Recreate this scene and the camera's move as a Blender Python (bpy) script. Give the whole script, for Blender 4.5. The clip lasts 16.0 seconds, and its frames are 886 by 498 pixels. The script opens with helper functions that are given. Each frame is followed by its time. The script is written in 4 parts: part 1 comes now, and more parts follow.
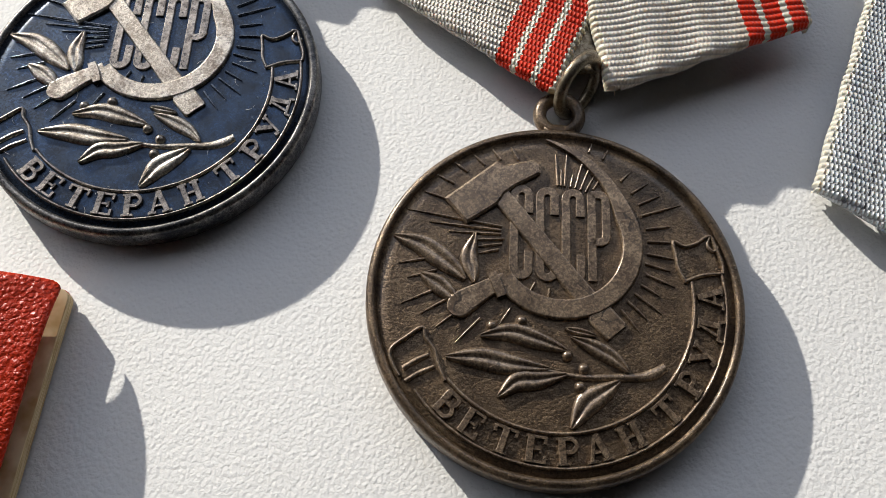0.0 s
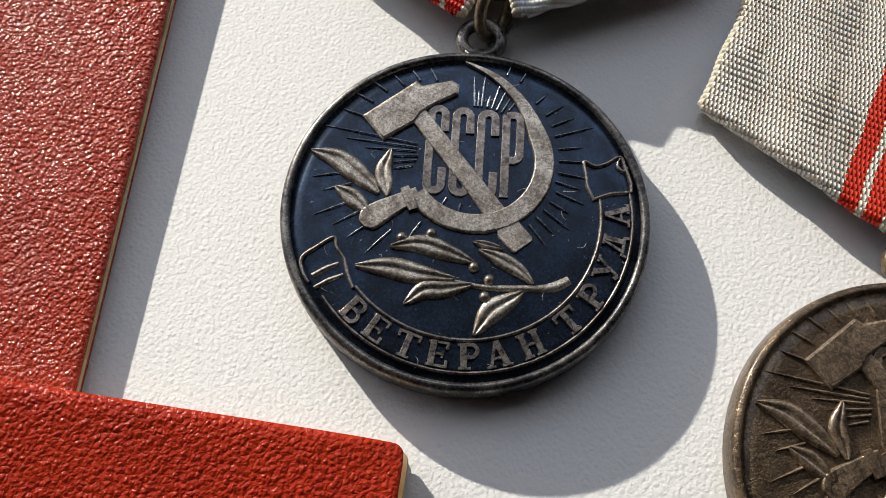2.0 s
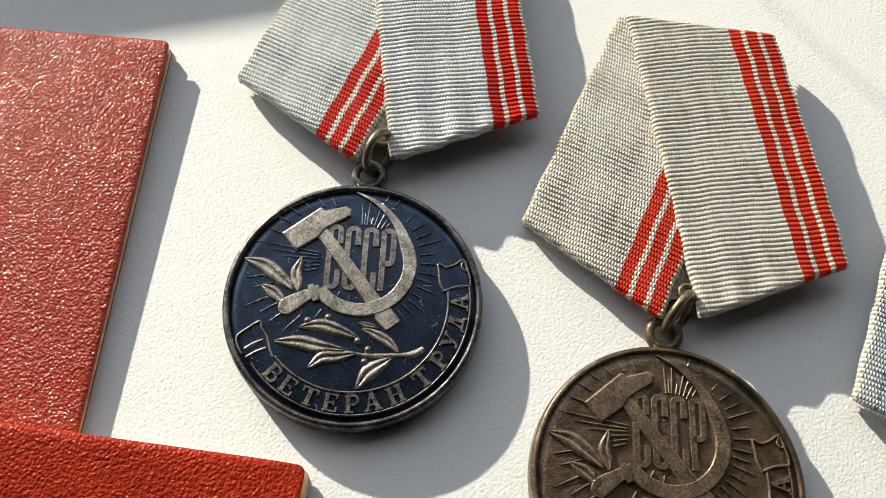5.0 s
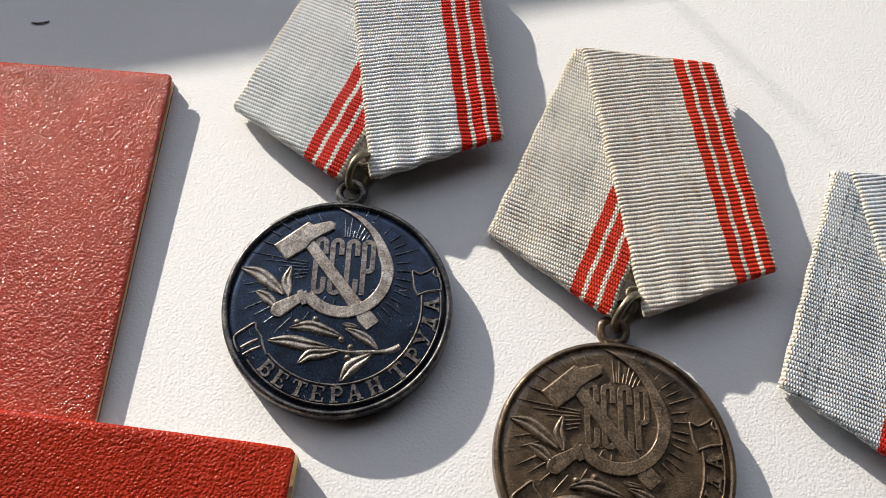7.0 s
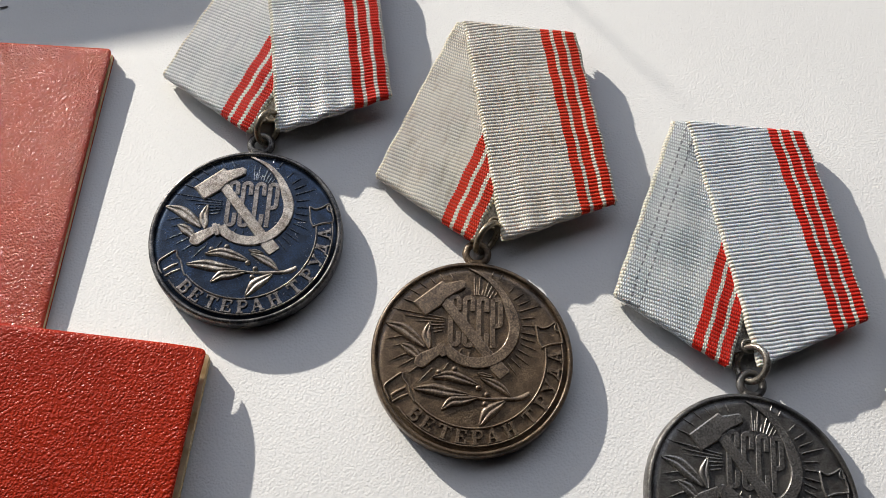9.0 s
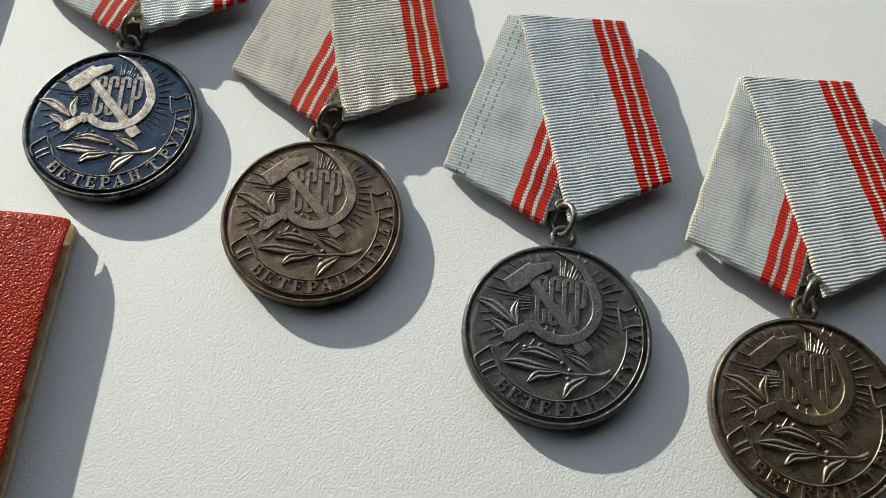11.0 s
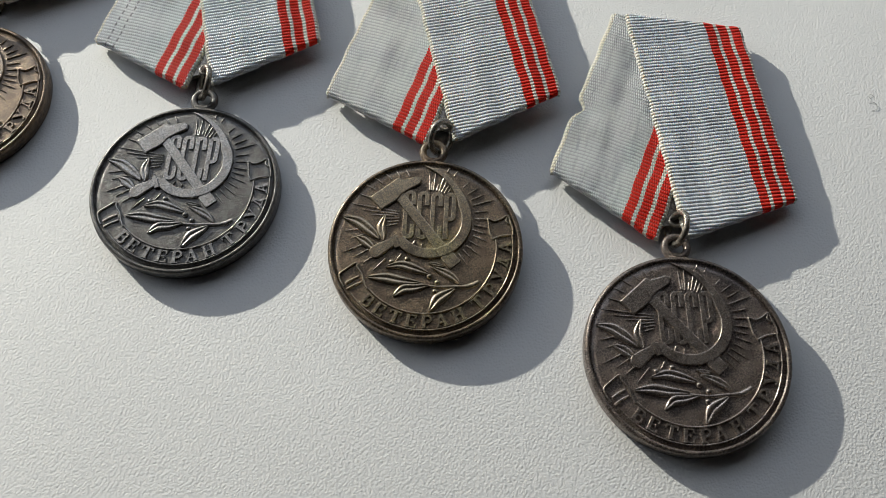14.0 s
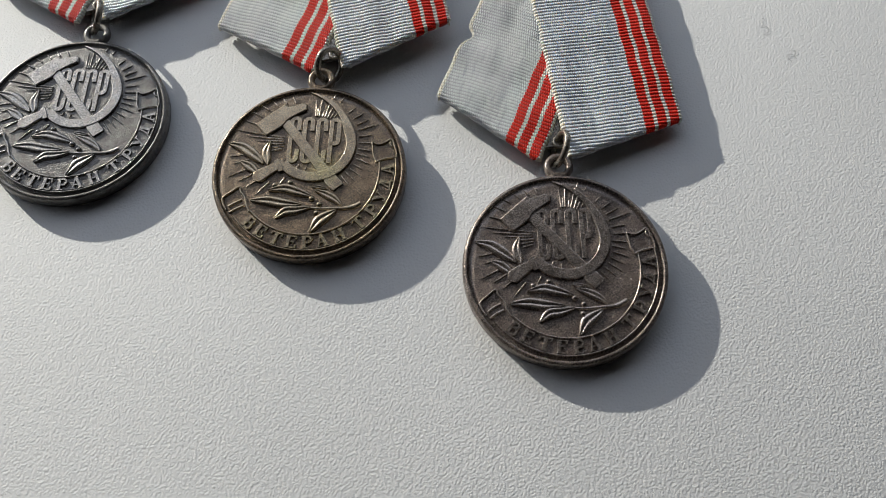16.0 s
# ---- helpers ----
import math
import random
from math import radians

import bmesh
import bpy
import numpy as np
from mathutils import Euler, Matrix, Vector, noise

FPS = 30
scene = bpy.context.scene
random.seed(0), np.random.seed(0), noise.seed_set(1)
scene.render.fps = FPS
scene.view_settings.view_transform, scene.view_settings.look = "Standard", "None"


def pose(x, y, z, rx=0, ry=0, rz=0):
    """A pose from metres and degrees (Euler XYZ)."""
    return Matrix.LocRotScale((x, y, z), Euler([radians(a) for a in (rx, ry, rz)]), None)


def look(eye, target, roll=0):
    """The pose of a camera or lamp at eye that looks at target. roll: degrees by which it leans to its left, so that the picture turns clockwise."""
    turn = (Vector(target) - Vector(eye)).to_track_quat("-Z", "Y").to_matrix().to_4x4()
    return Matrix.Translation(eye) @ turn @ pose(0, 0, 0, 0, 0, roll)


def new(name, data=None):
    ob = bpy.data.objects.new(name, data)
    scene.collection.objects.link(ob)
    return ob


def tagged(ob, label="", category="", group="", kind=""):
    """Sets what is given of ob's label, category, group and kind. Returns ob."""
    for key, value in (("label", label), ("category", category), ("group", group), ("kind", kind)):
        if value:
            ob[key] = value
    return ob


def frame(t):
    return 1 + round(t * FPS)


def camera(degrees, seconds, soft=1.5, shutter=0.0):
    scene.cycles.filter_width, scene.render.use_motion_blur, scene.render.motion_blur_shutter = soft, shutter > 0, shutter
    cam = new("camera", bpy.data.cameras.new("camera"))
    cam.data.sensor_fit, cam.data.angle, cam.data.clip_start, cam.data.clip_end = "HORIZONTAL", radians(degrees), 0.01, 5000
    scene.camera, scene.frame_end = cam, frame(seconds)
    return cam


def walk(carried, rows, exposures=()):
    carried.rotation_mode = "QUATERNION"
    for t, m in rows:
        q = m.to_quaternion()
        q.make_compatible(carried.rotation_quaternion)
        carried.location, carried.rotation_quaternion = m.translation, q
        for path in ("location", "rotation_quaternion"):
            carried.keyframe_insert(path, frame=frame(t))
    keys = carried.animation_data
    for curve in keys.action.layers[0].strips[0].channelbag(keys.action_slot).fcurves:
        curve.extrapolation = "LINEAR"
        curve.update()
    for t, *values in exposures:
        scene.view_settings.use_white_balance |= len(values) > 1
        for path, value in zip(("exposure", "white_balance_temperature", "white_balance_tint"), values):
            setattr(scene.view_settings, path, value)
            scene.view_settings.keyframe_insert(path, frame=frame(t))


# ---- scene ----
cam = camera(56.17, 16.0, soft=0.9)
MM = 0.001
# seconds, place in millimetres over the table, turn in degrees
ROWS = [
    (0.0, 34.76, -43.26, 73.65, 21.949, -0.213, 6.704),
    (0.5, 11.17, -38.57, 76.60, 21.059, -3.342, 7.410),
    (1.0, 1.74, -36.12, 75.01, 21.490, -2.747, 8.201),
    (1.5, -2.80, -31.35, 73.59, 20.126, -2.290, 8.714),
    (2.0, 0.20, -30.78, 73.08, 20.512, -1.765, 8.432),
    (2.5, 0.99, -30.84, 72.24, 21.045, -2.319, 8.341),
    (3.0, 1.87, -30.31, 72.10, 21.126, -2.216, 8.350),
    (3.5, 2.72, -30.46, 73.21, 21.307, -2.108, 8.385),
    (4.0, 7.70, -31.18, 83.18, 21.100, -2.260, 7.775),
    (4.5, 6.37, -34.18, 94.16, 23.011, -2.627, 7.809),
    (5.0, 11.49, -36.36, 106.28, 23.393, -2.740, 7.165),
    (7.5, 17.30, -43.90, 121.04, 24.464, -2.744, 6.436),
    (8.0, 22.69, -46.70, 125.11, 24.246, -2.500, 6.333),
    (8.5, 30.47, -53.90, 132.36, 24.571, -1.992, 6.252),
    (9.0, 36.19, -60.99, 137.59, 24.588, -2.279, 5.747),
    (11.5, 79.01, -89.70, 144.49, 23.790, -1.735, 3.438),
    (12.0, 91.48, -93.61, 142.30, 24.163, -1.072, 2.819),
    (12.5, 101.29, -96.79, 140.91, 24.236, -0.687, 2.468),
    (13.0, 114.62, -98.77, 141.48, 23.546, -0.674, 1.861),
    (13.5, 128.17, -102.50, 138.56, 23.822, -0.768, 1.211),
    (14.0, 137.52, -107.93, 135.93, 24.192, -0.140, 1.329),
    (14.5, 145.47, -113.48, 133.84, 24.200, -0.406, 0.916),
    (15.0, 152.27, -117.30, 130.93, 24.086, 0.010, 0.657),
    (15.5, 155.61, -119.73, 130.87, 24.265, 0.271, 0.451),
    (16.0, 158.72, -119.97, 131.19, 23.995, 0.439, 0.547),
]
EXPOSURES = [(0.0, -0.32, 6420, 8), (3.0, -0.32, 6600, 7), (3.5, -0.27, 6650, 6), (4.0, -0.13, 6750, 4), (5.0, -0.10, 6750, 3), (7.5, -0.24, 6500, 10), (9.0, -0.30, 6450, 9), (11.5, -0.47, 6330, 0), (12.5, -0.46, 6330, 1), (13.5, -0.42, 6350, 3), (16.0, -0.41, 6250, 6)]
walk(cam, [(t, pose(x * MM, y * MM, z * MM, rx, ry, rz)) for t, x, y, z, rx, ry, rz in ROWS], EXPOSURES)

# ---- light: low winter sun and sky through one window close to the table ----
SUN_AZ, SUN_EL = 135.4, 14.6          # degrees, counter-clockwise from +x; above the table
sun_way = Vector((math.cos(radians(SUN_AZ)) * math.cos(radians(SUN_EL)), math.sin(radians(SUN_AZ)) * math.cos(radians(SUN_EL)), math.sin(radians(SUN_EL))))
world = bpy.data.worlds.new("sky")
scene.world = world
world.use_nodes = True
wn = world.node_tree.nodes
sky = wn.new("ShaderNodeTexSky")
sky.sky_type, sky.sun_disc = "NISHITA", False
sky.sun_elevation, sky.sun_rotation = radians(SUN_EL), radians(90 - SUN_AZ)
world.node_tree.links.new(sky.outputs[0], wn["Background"].inputs[0])
wn["Background"].inputs[1].default_value = 0.1

sun_data = bpy.data.lights.new("sun", "SUN")
sun_data.energy, sun_data.angle, sun_data.color = 5.0, radians(0.55), (1.0, 0.935, 0.84)
sun = new("sun", sun_data)
sun.matrix_world = look(sun_way * 3, (0, 0, 0))

# the window wall stands square to this way, WALL_D from the medals
WIN_AZ, WALL_D = 110.0, 0.25
ROOM = Matrix.Translation((0.07, -0.02, 0)) @ pose(0, 0, 0, 0, 0, WIN_AZ - 90)   # +y of the room: out through the window
win_data = bpy.data.lights.new("window_daylight", "AREA")
win_data.shape, win_data.size, win_data.size_y = "RECTANGLE", 2.0, 0.43
win_data.energy, win_data.color = 3.1, (0.82, 0.855, 1.0)
win_lamp = new("window_daylight", win_data)
win_lamp.matrix_world = ROOM @ pose(0, WALL_D + 0.03, 0.355, -90, 0, 0)

# ---- materials ----


def node_mat(name, base=(0.5, 0.5, 0.5), rough=0.5, metal=0.0, spec=0.5):
    m = bpy.data.materials.new(name)
    m.use_nodes = True
    b = m.node_tree.nodes["Principled BSDF"]
    b.inputs["Base Color"].default_value = (*base, 1)
    b.inputs["Roughness"].default_value = rough
    b.inputs["Metallic"].default_value = metal
    b.inputs["Specular IOR Level"].default_value = spec
    return m, m.node_tree.nodes, m.node_tree.links, b


def coords(n, l, kind="Object", scale=1.0, stretch=(1, 1, 1)):
    c = n.new("ShaderNodeTexCoord")
    mp = n.new("ShaderNodeMapping")
    mp.inputs["Scale"].default_value = tuple(scale * s for s in stretch)
    l.new(c.outputs[kind], mp.inputs["Vector"])
    return mp.outputs[0]


def noise_tex(n, l, vec, scale, detail=3.0, rough=0.55, distort=0.0):
    t = n.new("ShaderNodeTexNoise")
    t.inputs["Scale"].default_value, t.inputs["Detail"].default_value = scale, detail
    t.inputs["Roughness"].default_value, t.inputs["Distortion"].default_value = rough, distort
    l.new(vec, t.inputs["Vector"])
    return t.outputs["Fac"]


def voronoi(n, l, vec, scale, feature="SMOOTH_F1", smooth=0.6):
    t = n.new("ShaderNodeTexVoronoi")
    t.feature = feature
    t.inputs["Scale"].default_value = scale
    if feature == "SMOOTH_F1":
        t.inputs["Smoothness"].default_value = smooth
    l.new(vec, t.inputs["Vector"])
    return t.outputs["Distance"]


def ramp(n, l, fac, stops):
    r = n.new("ShaderNodeValToRGB")
    e = r.color_ramp.elements
    while len(e) < len(stops):
        e.new(0.5)
    for el, (pos, col) in zip(e, stops):
        el.position = pos
        el.color = (*col, 1) if len(col) == 3 else col
    l.new(fac, r.inputs[0])
    return r.outputs[0]


def maths(n, l, op, a, b=None, c=None):
    t = n.new("ShaderNodeMath")
    t.operation = op
    for i, v in enumerate((a, b, c)):
        if v is None:
            continue
        if isinstance(v, (int, float)):
            t.inputs[i].default_value = v
        else:
            l.new(v, t.inputs[i])
    return t.outputs[0]


def mix(n, l, fac, a, b, blend="MIX"):
    t = n.new("ShaderNodeMix")
    t.data_type, t.blend_type = "RGBA", blend
    for sock, v in ((t.inputs[0], fac), (t.inputs[6], a), (t.inputs[7], b)):
        if isinstance(v, (int, float)):
            sock.default_value = v
        elif isinstance(v, tuple):
            sock.default_value = (*v, 1)
        else:
            l.new(v, sock)
    return t.outputs[2]


def bump(n, l, bsdf, height, distance, strength=1.0, prior=None):
    t = n.new("ShaderNodeBump")
    t.inputs["Distance"].default_value, t.inputs["Strength"].default_value = distance, strength
    l.new(height, t.inputs["Height"])
    if prior is not None:
        l.new(prior, t.inputs["Normal"])
    l.new(t.outputs[0], bsdf.inputs["Normal"])
    return t.outputs[0]


def pebble(n, l, vec, scale, valley):
    """Leather grain: rounded grains of uneven size with narrow valleys, 0 in the valleys and 1 on the grains."""
    warp = n.new("ShaderNodeTexNoise")
    warp.inputs["Scale"].default_value, warp.inputs["Detail"].default_value = scale * 0.8, 2.0
    l.new(vec, warp.inputs["Vector"])
    add = n.new("ShaderNodeVectorMath")
    add.operation = "MULTIPLY_ADD"
    l.new(warp.outputs["Color"], add.inputs[0])
    add.inputs[1].default_value = (0.55 / scale,) * 3
    l.new(vec, add.inputs[2])
    d = voronoi(n, l, add.outputs[0], scale, "DISTANCE_TO_EDGE")
    return maths(n, l, "SMOOTH_MIN", maths(n, l, "DIVIDE", d, valley), 1.0, 0.5)


def table_mat():
    m, n, l, b = node_mat("white_leatherette", (0.8, 0.79, 0.77), 0.62, 0.0, 0.14)
    v = coords(n, l, "Object", 1000.0)          # millimetres
    cells = voronoi(n, l, v, 2.3, smooth=0.45)
    lumps = noise_tex(n, l, v, 2.6, 2, 0.5, 0.1)
    lines = pebble(n, l, v, 2.1, 0.2)
    h = maths(n, l, "ADD", maths(n, l, "MULTIPLY_ADD", cells, -0.8, lumps), maths(n, l, "MULTIPLY", lines, 0.14))
    bump(n, l, b, h, 0.000095, 0.9)
    broad = noise_tex(n, l, v, 0.02, 4)
    l.new(ramp(n, l, broad, [(0.3, (0.665, 0.66, 0.65)), (0.7, (0.71, 0.705, 0.695))]), b.inputs["Base Color"])
    return m


def cover_mat(name, base, dark, gloss=0.4, depth=0.00026, sheen=0.16, fine=1.0):
    m, n, l, b = node_mat(name, base, 0.4, 0.0, gloss)
    v = coords(n, l, "Object", 1.0)             # millimetres
    cells = voronoi(n, l, v, 1.75 * fine, smooth=0.35)
    wr = noise_tex(n, l, v, 1.9 * fine, 2, 0.5, 0.3)
    lines = pebble(n, l, v, 1.5 * fine, 0.25)
    h = maths(n, l, "ADD", maths(n, l, "MULTIPLY_ADD", cells, -1.0, wr), maths(n, l, "MULTIPLY", lines, 0.25))
    bump(n, l, b, h, depth, 1.0)
    stain = noise_tex(n, l, v, 0.12, 5, 0.65)
    l.new(mix(n, l, ramp(n, l, stain, [(0.35, (0, 0, 0)), (0.75, (1, 1, 1))]), base, dark), b.inputs["Base Color"])
    l.new(maths(n, l, "MULTIPLY_ADD", wr, 0.22, sheen), b.inputs["Roughness"])
    return m


def metal_mat(name, low, high, rough=0.42, metal=0.85, grit=0.00002, lacquer=0.0, pits=0.5, cracks=False, spot=None):
    """Struck metal: patina low, rubbed metal high, in blotches, with dark pits; spot: x, y, radius and colour of a brassy patch."""
    m, n, l, b = node_mat(name, low, rough, metal)
    v = coords(n, l, "Object", 1.0)
    blotch = noise_tex(n, l, v, 0.3, 6, 0.74)
    speck = noise_tex(n, l, v, 3.2, 3, 0.6)
    f = maths(n, l, "ADD", maths(n, l, "MULTIPLY", blotch, 0.72), maths(n, l, "MULTIPLY", speck, 0.28))
    col = mix(n, l, ramp(n, l, f, [(0.41, (0, 0, 0)), (0.58, (1, 1, 1))]), low, high)
    if spot:
        x, y, r, brass = spot
        d = n.new("ShaderNodeVectorMath")
        d.operation = "DISTANCE"
        l.new(v, d.inputs[0])
        d.inputs[1].default_value = (x, y, 0)
        reach = maths(n, l, "MULTIPLY_ADD", blotch, r * 1.2, maths(n, l, "MULTIPLY", d.outputs["Value"], -1.0))
        col = mix(n, l, ramp(n, l, maths(n, l, "DIVIDE", reach, r), [(0.0, (0, 0, 0)), (0.5, (0.85, 0.85, 0.85))]), col, brass)
    # pits in clusters, dark with old dirt
    cluster = noise_tex(n, l, v, 0.55, 4, 0.7, 0.4)
    pit = noise_tex(n, l, v, 5.5, 2, 0.6)
    pit = maths(n, l, "MULTIPLY_ADD", cluster, 0.9, pit)
    pit = ramp(n, l, pit, [(0.955, (0, 0, 0)), (1.03, (pits, pits, pits))])
    col = mix(n, l, pit, col, tuple(c * k for c, k in zip(low, (0.42, 0.34, 0.28))))
    if cracks:
        bent = noise_tex(n, l, v, 0.7, 3, 0.6)
        c = n.new("ShaderNodeVectorMath")
        c.operation = "ADD"
        l.new(v, c.inputs[0])
        l.new(bent, c.inputs[1])
        line = maths(n, l, "LESS_THAN", voronoi(n, l, c.outputs[0], 0.42, "DISTANCE_TO_EDGE"), 0.012)
        line = maths(n, l, "MULTIPLY", line, ramp(n, l, cluster, [(0.45, (0, 0, 0)), (0.55, (0.8, 0.8, 0.8))]))
        col = mix(n, l, line, col, tuple(q * 0.2 for q in low))
    l.new(col, b.inputs["Base Color"])
    l.new(maths(n, l, "ADD", maths(n, l, "MULTIPLY_ADD", speck, 0.4, rough - 0.2), maths(n, l, "MULTIPLY", pit, 0.3)), b.inputs["Roughness"])
    b.inputs["Coat Weight"].default_value, b.inputs["Coat Roughness"].default_value, b.inputs["Coat IOR"].default_value = lacquer, 0.3, 1.8
    bump(n, l, b, maths(n, l, "SUBTRACT", noise_tex(n, l, v, 3.2, 3, 0.6), maths(n, l, "MULTIPLY", pit, 0.5)), grit, 1.0)
    return m


PITCH = 0.71                          # rib of the ribbon, millimetres


def ribbon_mat(name, pale, red, seed=0.0, grime=0.2, stitched=False, bead=0.00015, stain=(0.5, 0.53, 0.58)):
    """Ribbed moire ribbon; UV in millimetres: u across from the striped edge, v along."""
    m, n, l, b = node_mat(name, pale, 0.45, 0.0, 0.35)
    b.inputs["Subsurface Weight"].default_value, b.inputs["Subsurface Scale"].default_value = 0.4, 0.0005
    b.inputs["Subsurface Radius"].default_value = (1.0, 0.85, 0.7)
    b.inputs["Sheen Weight"].default_value, b.inputs["Sheen Roughness"].default_value = 0.32, 0.45
    tc = n.new("ShaderNodeTexCoord")
    sep = n.new("ShaderNodeSeparateXYZ")
    l.new(tc.outputs["UV"], sep.inputs[0])
    u, v = sep.outputs[0], sep.outputs[1]
    # three red stripes with two thin pale lines between them, the first one 0.7 mm from the edge
    scallop = maths(n, l, "COSINE", maths(n, l, "MULTIPLY", v, 2 * math.pi / PITCH))
    t = maths(n, l, "SUBTRACT", maths(n, l, "MULTIPLY_ADD", scallop, 0.1, u), 0.6)
    inside = maths(n, l, "MULTIPLY", maths(n, l, "GREATER_THAN", t, 0.0), maths(n, l, "LESS_THAN", t, 6.75))
    cell = maths(n, l, "MODULO", maths(n, l, "MAXIMUM", t, 0.0), 2.45)
    stripe = maths(n, l, "MULTIPLY", inside, maths(n, l, "LESS_THAN", cell, 1.75))
    # weft threads
    rib_no = maths(n, l, "FLOOR", maths(n, l, "DIVIDE", v, PITCH))
    warp = maths(n, l, "ABSOLUTE", maths(n, l, "SINE", maths(n, l, "ADD", maths(n, l, "MULTIPLY", u, math.pi / 0.42), maths(n, l, "MULTIPLY", rib_no, math.pi / 2))))
    vec = n.new("ShaderNodeMapping")
    l.new(tc.outputs["UV"], vec.inputs["Vector"])
    vec.inputs["Location"].default_value = (seed, seed * 1.7, 0)
    vec.inputs["Scale"].default_value = (0.16, 0.09, 1)
    moire = noise_tex(n, l, vec.outputs[0], 1.6, 5, 0.6, 0.5)
    streak = n.new("ShaderNodeMapping")
    l.new(tc.outputs["UV"], streak.inputs["Vector"])
    streak.inputs["Location"].default_value = (seed * 2.3, seed, 0)
    streak.inputs["Scale"].default_value = (0.42, 0.085, 1)
    dirt = noise_tex(n, l, streak.outputs[0], 1.5, 5, 0.65, 0.4)
    dull = tuple(c * 0.94 for c in pale)
    pal = mix(n, l, ramp(n, l, moire, [(0.35, (0, 0, 0)), (0.65, (1, 1, 1))]), dull, pale)
    pal = mix(n, l, ramp(n, l, dirt, [(0.5, (0, 0, 0)), (0.68, (grime, grime, grime))]), pal, tuple(c * k for c, k in zip(pale, stain)))
    fine = n.new("ShaderNodeMapping")
    l.new(tc.outputs["UV"], fine.inputs["Vector"])
    fine.inputs["Location"].default_value = (seed * 1.3, seed * 0.7, 0)
    fine.inputs["Scale"].default_value = (2.0, 0.16, 1)
    thread = noise_tex(n, l, fine.outputs[0], 1.2, 3, 0.6, 0.2)
    pal = mix(n, l, ramp(n, l, thread, [(0.5, (0, 0, 0)), (0.72, (0.4, 0.4, 0.4))]), pal, tuple(c * k for c, k in zip(pale, stain)))
    selv = maths(n, l, "MAXIMUM", maths(n, l, "LESS_THAN", u, 0.55), maths(n, l, "GREATER_THAN", u, 21.7))
    pal = mix(n, l, maths(n, l, "MULTIPLY", selv, 0.6), pal, (0.92, 0.83, 0.6))
    pal = mix(n, l, maths(n, l, "MULTIPLY", inside, 0.55), pal, (1.0, 0.93, 0.72))
    if stitched:
        # two rows of dark stitches beside the plain edge
        dash = maths(n, l, "LESS_THAN", maths(n, l, "FRACT", maths(n, l, "DIVIDE", v, 1.6)), 0.55)
        rows = None
        for at in (17.6, 19.4):
            near = maths(n, l, "LESS_THAN", maths(n, l, "ABSOLUTE", maths(n, l, "SUBTRACT", u, at)), 0.17)
            rows = near if rows is None else maths(n, l, "MAXIMUM", rows, near)
        pal = mix(n, l, maths(n, l, "MULTIPLY", maths(n, l, "MULTIPLY", rows, dash), 0.8), pal, (0.12, 0.12, 0.14))
    # threads sink into the grooves between the ribs; their shade is painted into both colours
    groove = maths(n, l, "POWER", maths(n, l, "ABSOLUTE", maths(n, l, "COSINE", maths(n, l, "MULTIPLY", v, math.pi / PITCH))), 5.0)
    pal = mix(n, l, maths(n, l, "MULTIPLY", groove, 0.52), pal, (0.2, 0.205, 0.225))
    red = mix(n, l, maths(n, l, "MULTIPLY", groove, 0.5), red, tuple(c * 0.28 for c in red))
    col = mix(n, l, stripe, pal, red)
    l.new(maths(n, l, "MULTIPLY_ADD", stripe, -0.64, 0.7), b.inputs["Specular IOR Level"])
    l.new(maths(n, l, "MULTIPLY_ADD", moire, 0.3, 0.2), b.inputs["Roughness"])
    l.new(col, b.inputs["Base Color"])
    bump(n, l, b, warp, bead, 1.0)
    return m


TABLE = table_mat()
RED_A = cover_mat("red_leatherette_worn", (0.60, 0.062, 0.024), (0.45, 0.046, 0.018), 0.45, 0.00018, 0.1, 1.35)
RED_C = cover_mat("red_leatherette_deep", (0.5, 0.034, 0.012), (0.38, 0.026, 0.01), 0.2, 0.00014, 0.2, 1.2)
RED_B = cover_mat("red_leatherette", (0.58, 0.039, 0.011), (0.43, 0.027, 0.008), 0.2, 0.00014, 0.2, 1.2)


def paper_mat():
    m, n, l, b = node_mat("page_edges", (0.62, 0.5, 0.3), 0.8)
    v = coords(n, l, "Object", 1.0, (0.3, 0.3, 9))
    l.new(ramp(n, l, noise_tex(n, l, v, 1.0, 3), [(0.35, (0.52, 0.34, 0.14)), (0.6, (0.82, 0.66, 0.40))]), b.inputs["Base Color"])
    return m


def plain_mat(name, base, rough, wob=0.08, scale=3.0):
    m, n, l, b = node_mat(name, base, rough)
    v = coords(n, l, "Object", 1.0)
    f = noise_tex(n, l, v, scale, 5)
    l.new(ramp(n, l, f, [(0.3, tuple(c * (1 - wob) for c in base)), (0.7, tuple(min(1, c * (1 + wob)) for c in base))]), b.inputs["Base Color"])
    bump(n, l, b, noise_tex(n, l, v, 60.0, 3), 0.0005, 0.3)
    return m


PAPER = paper_mat()
PLASTER = plain_mat("wall_paint", (0.30, 0.285, 0.26), 0.8)
CEILING = plain_mat("ceiling_paint", (0.30, 0.29, 0.28), 0.85)
FLOORING = plain_mat("floor_boards", (0.2, 0.12, 0.07), 0.45, 0.2, 6)
FRAME_PAINT = plain_mat("window_paint", (0.75, 0.75, 0.73), 0.4)

# ---- helpers of this scene ----


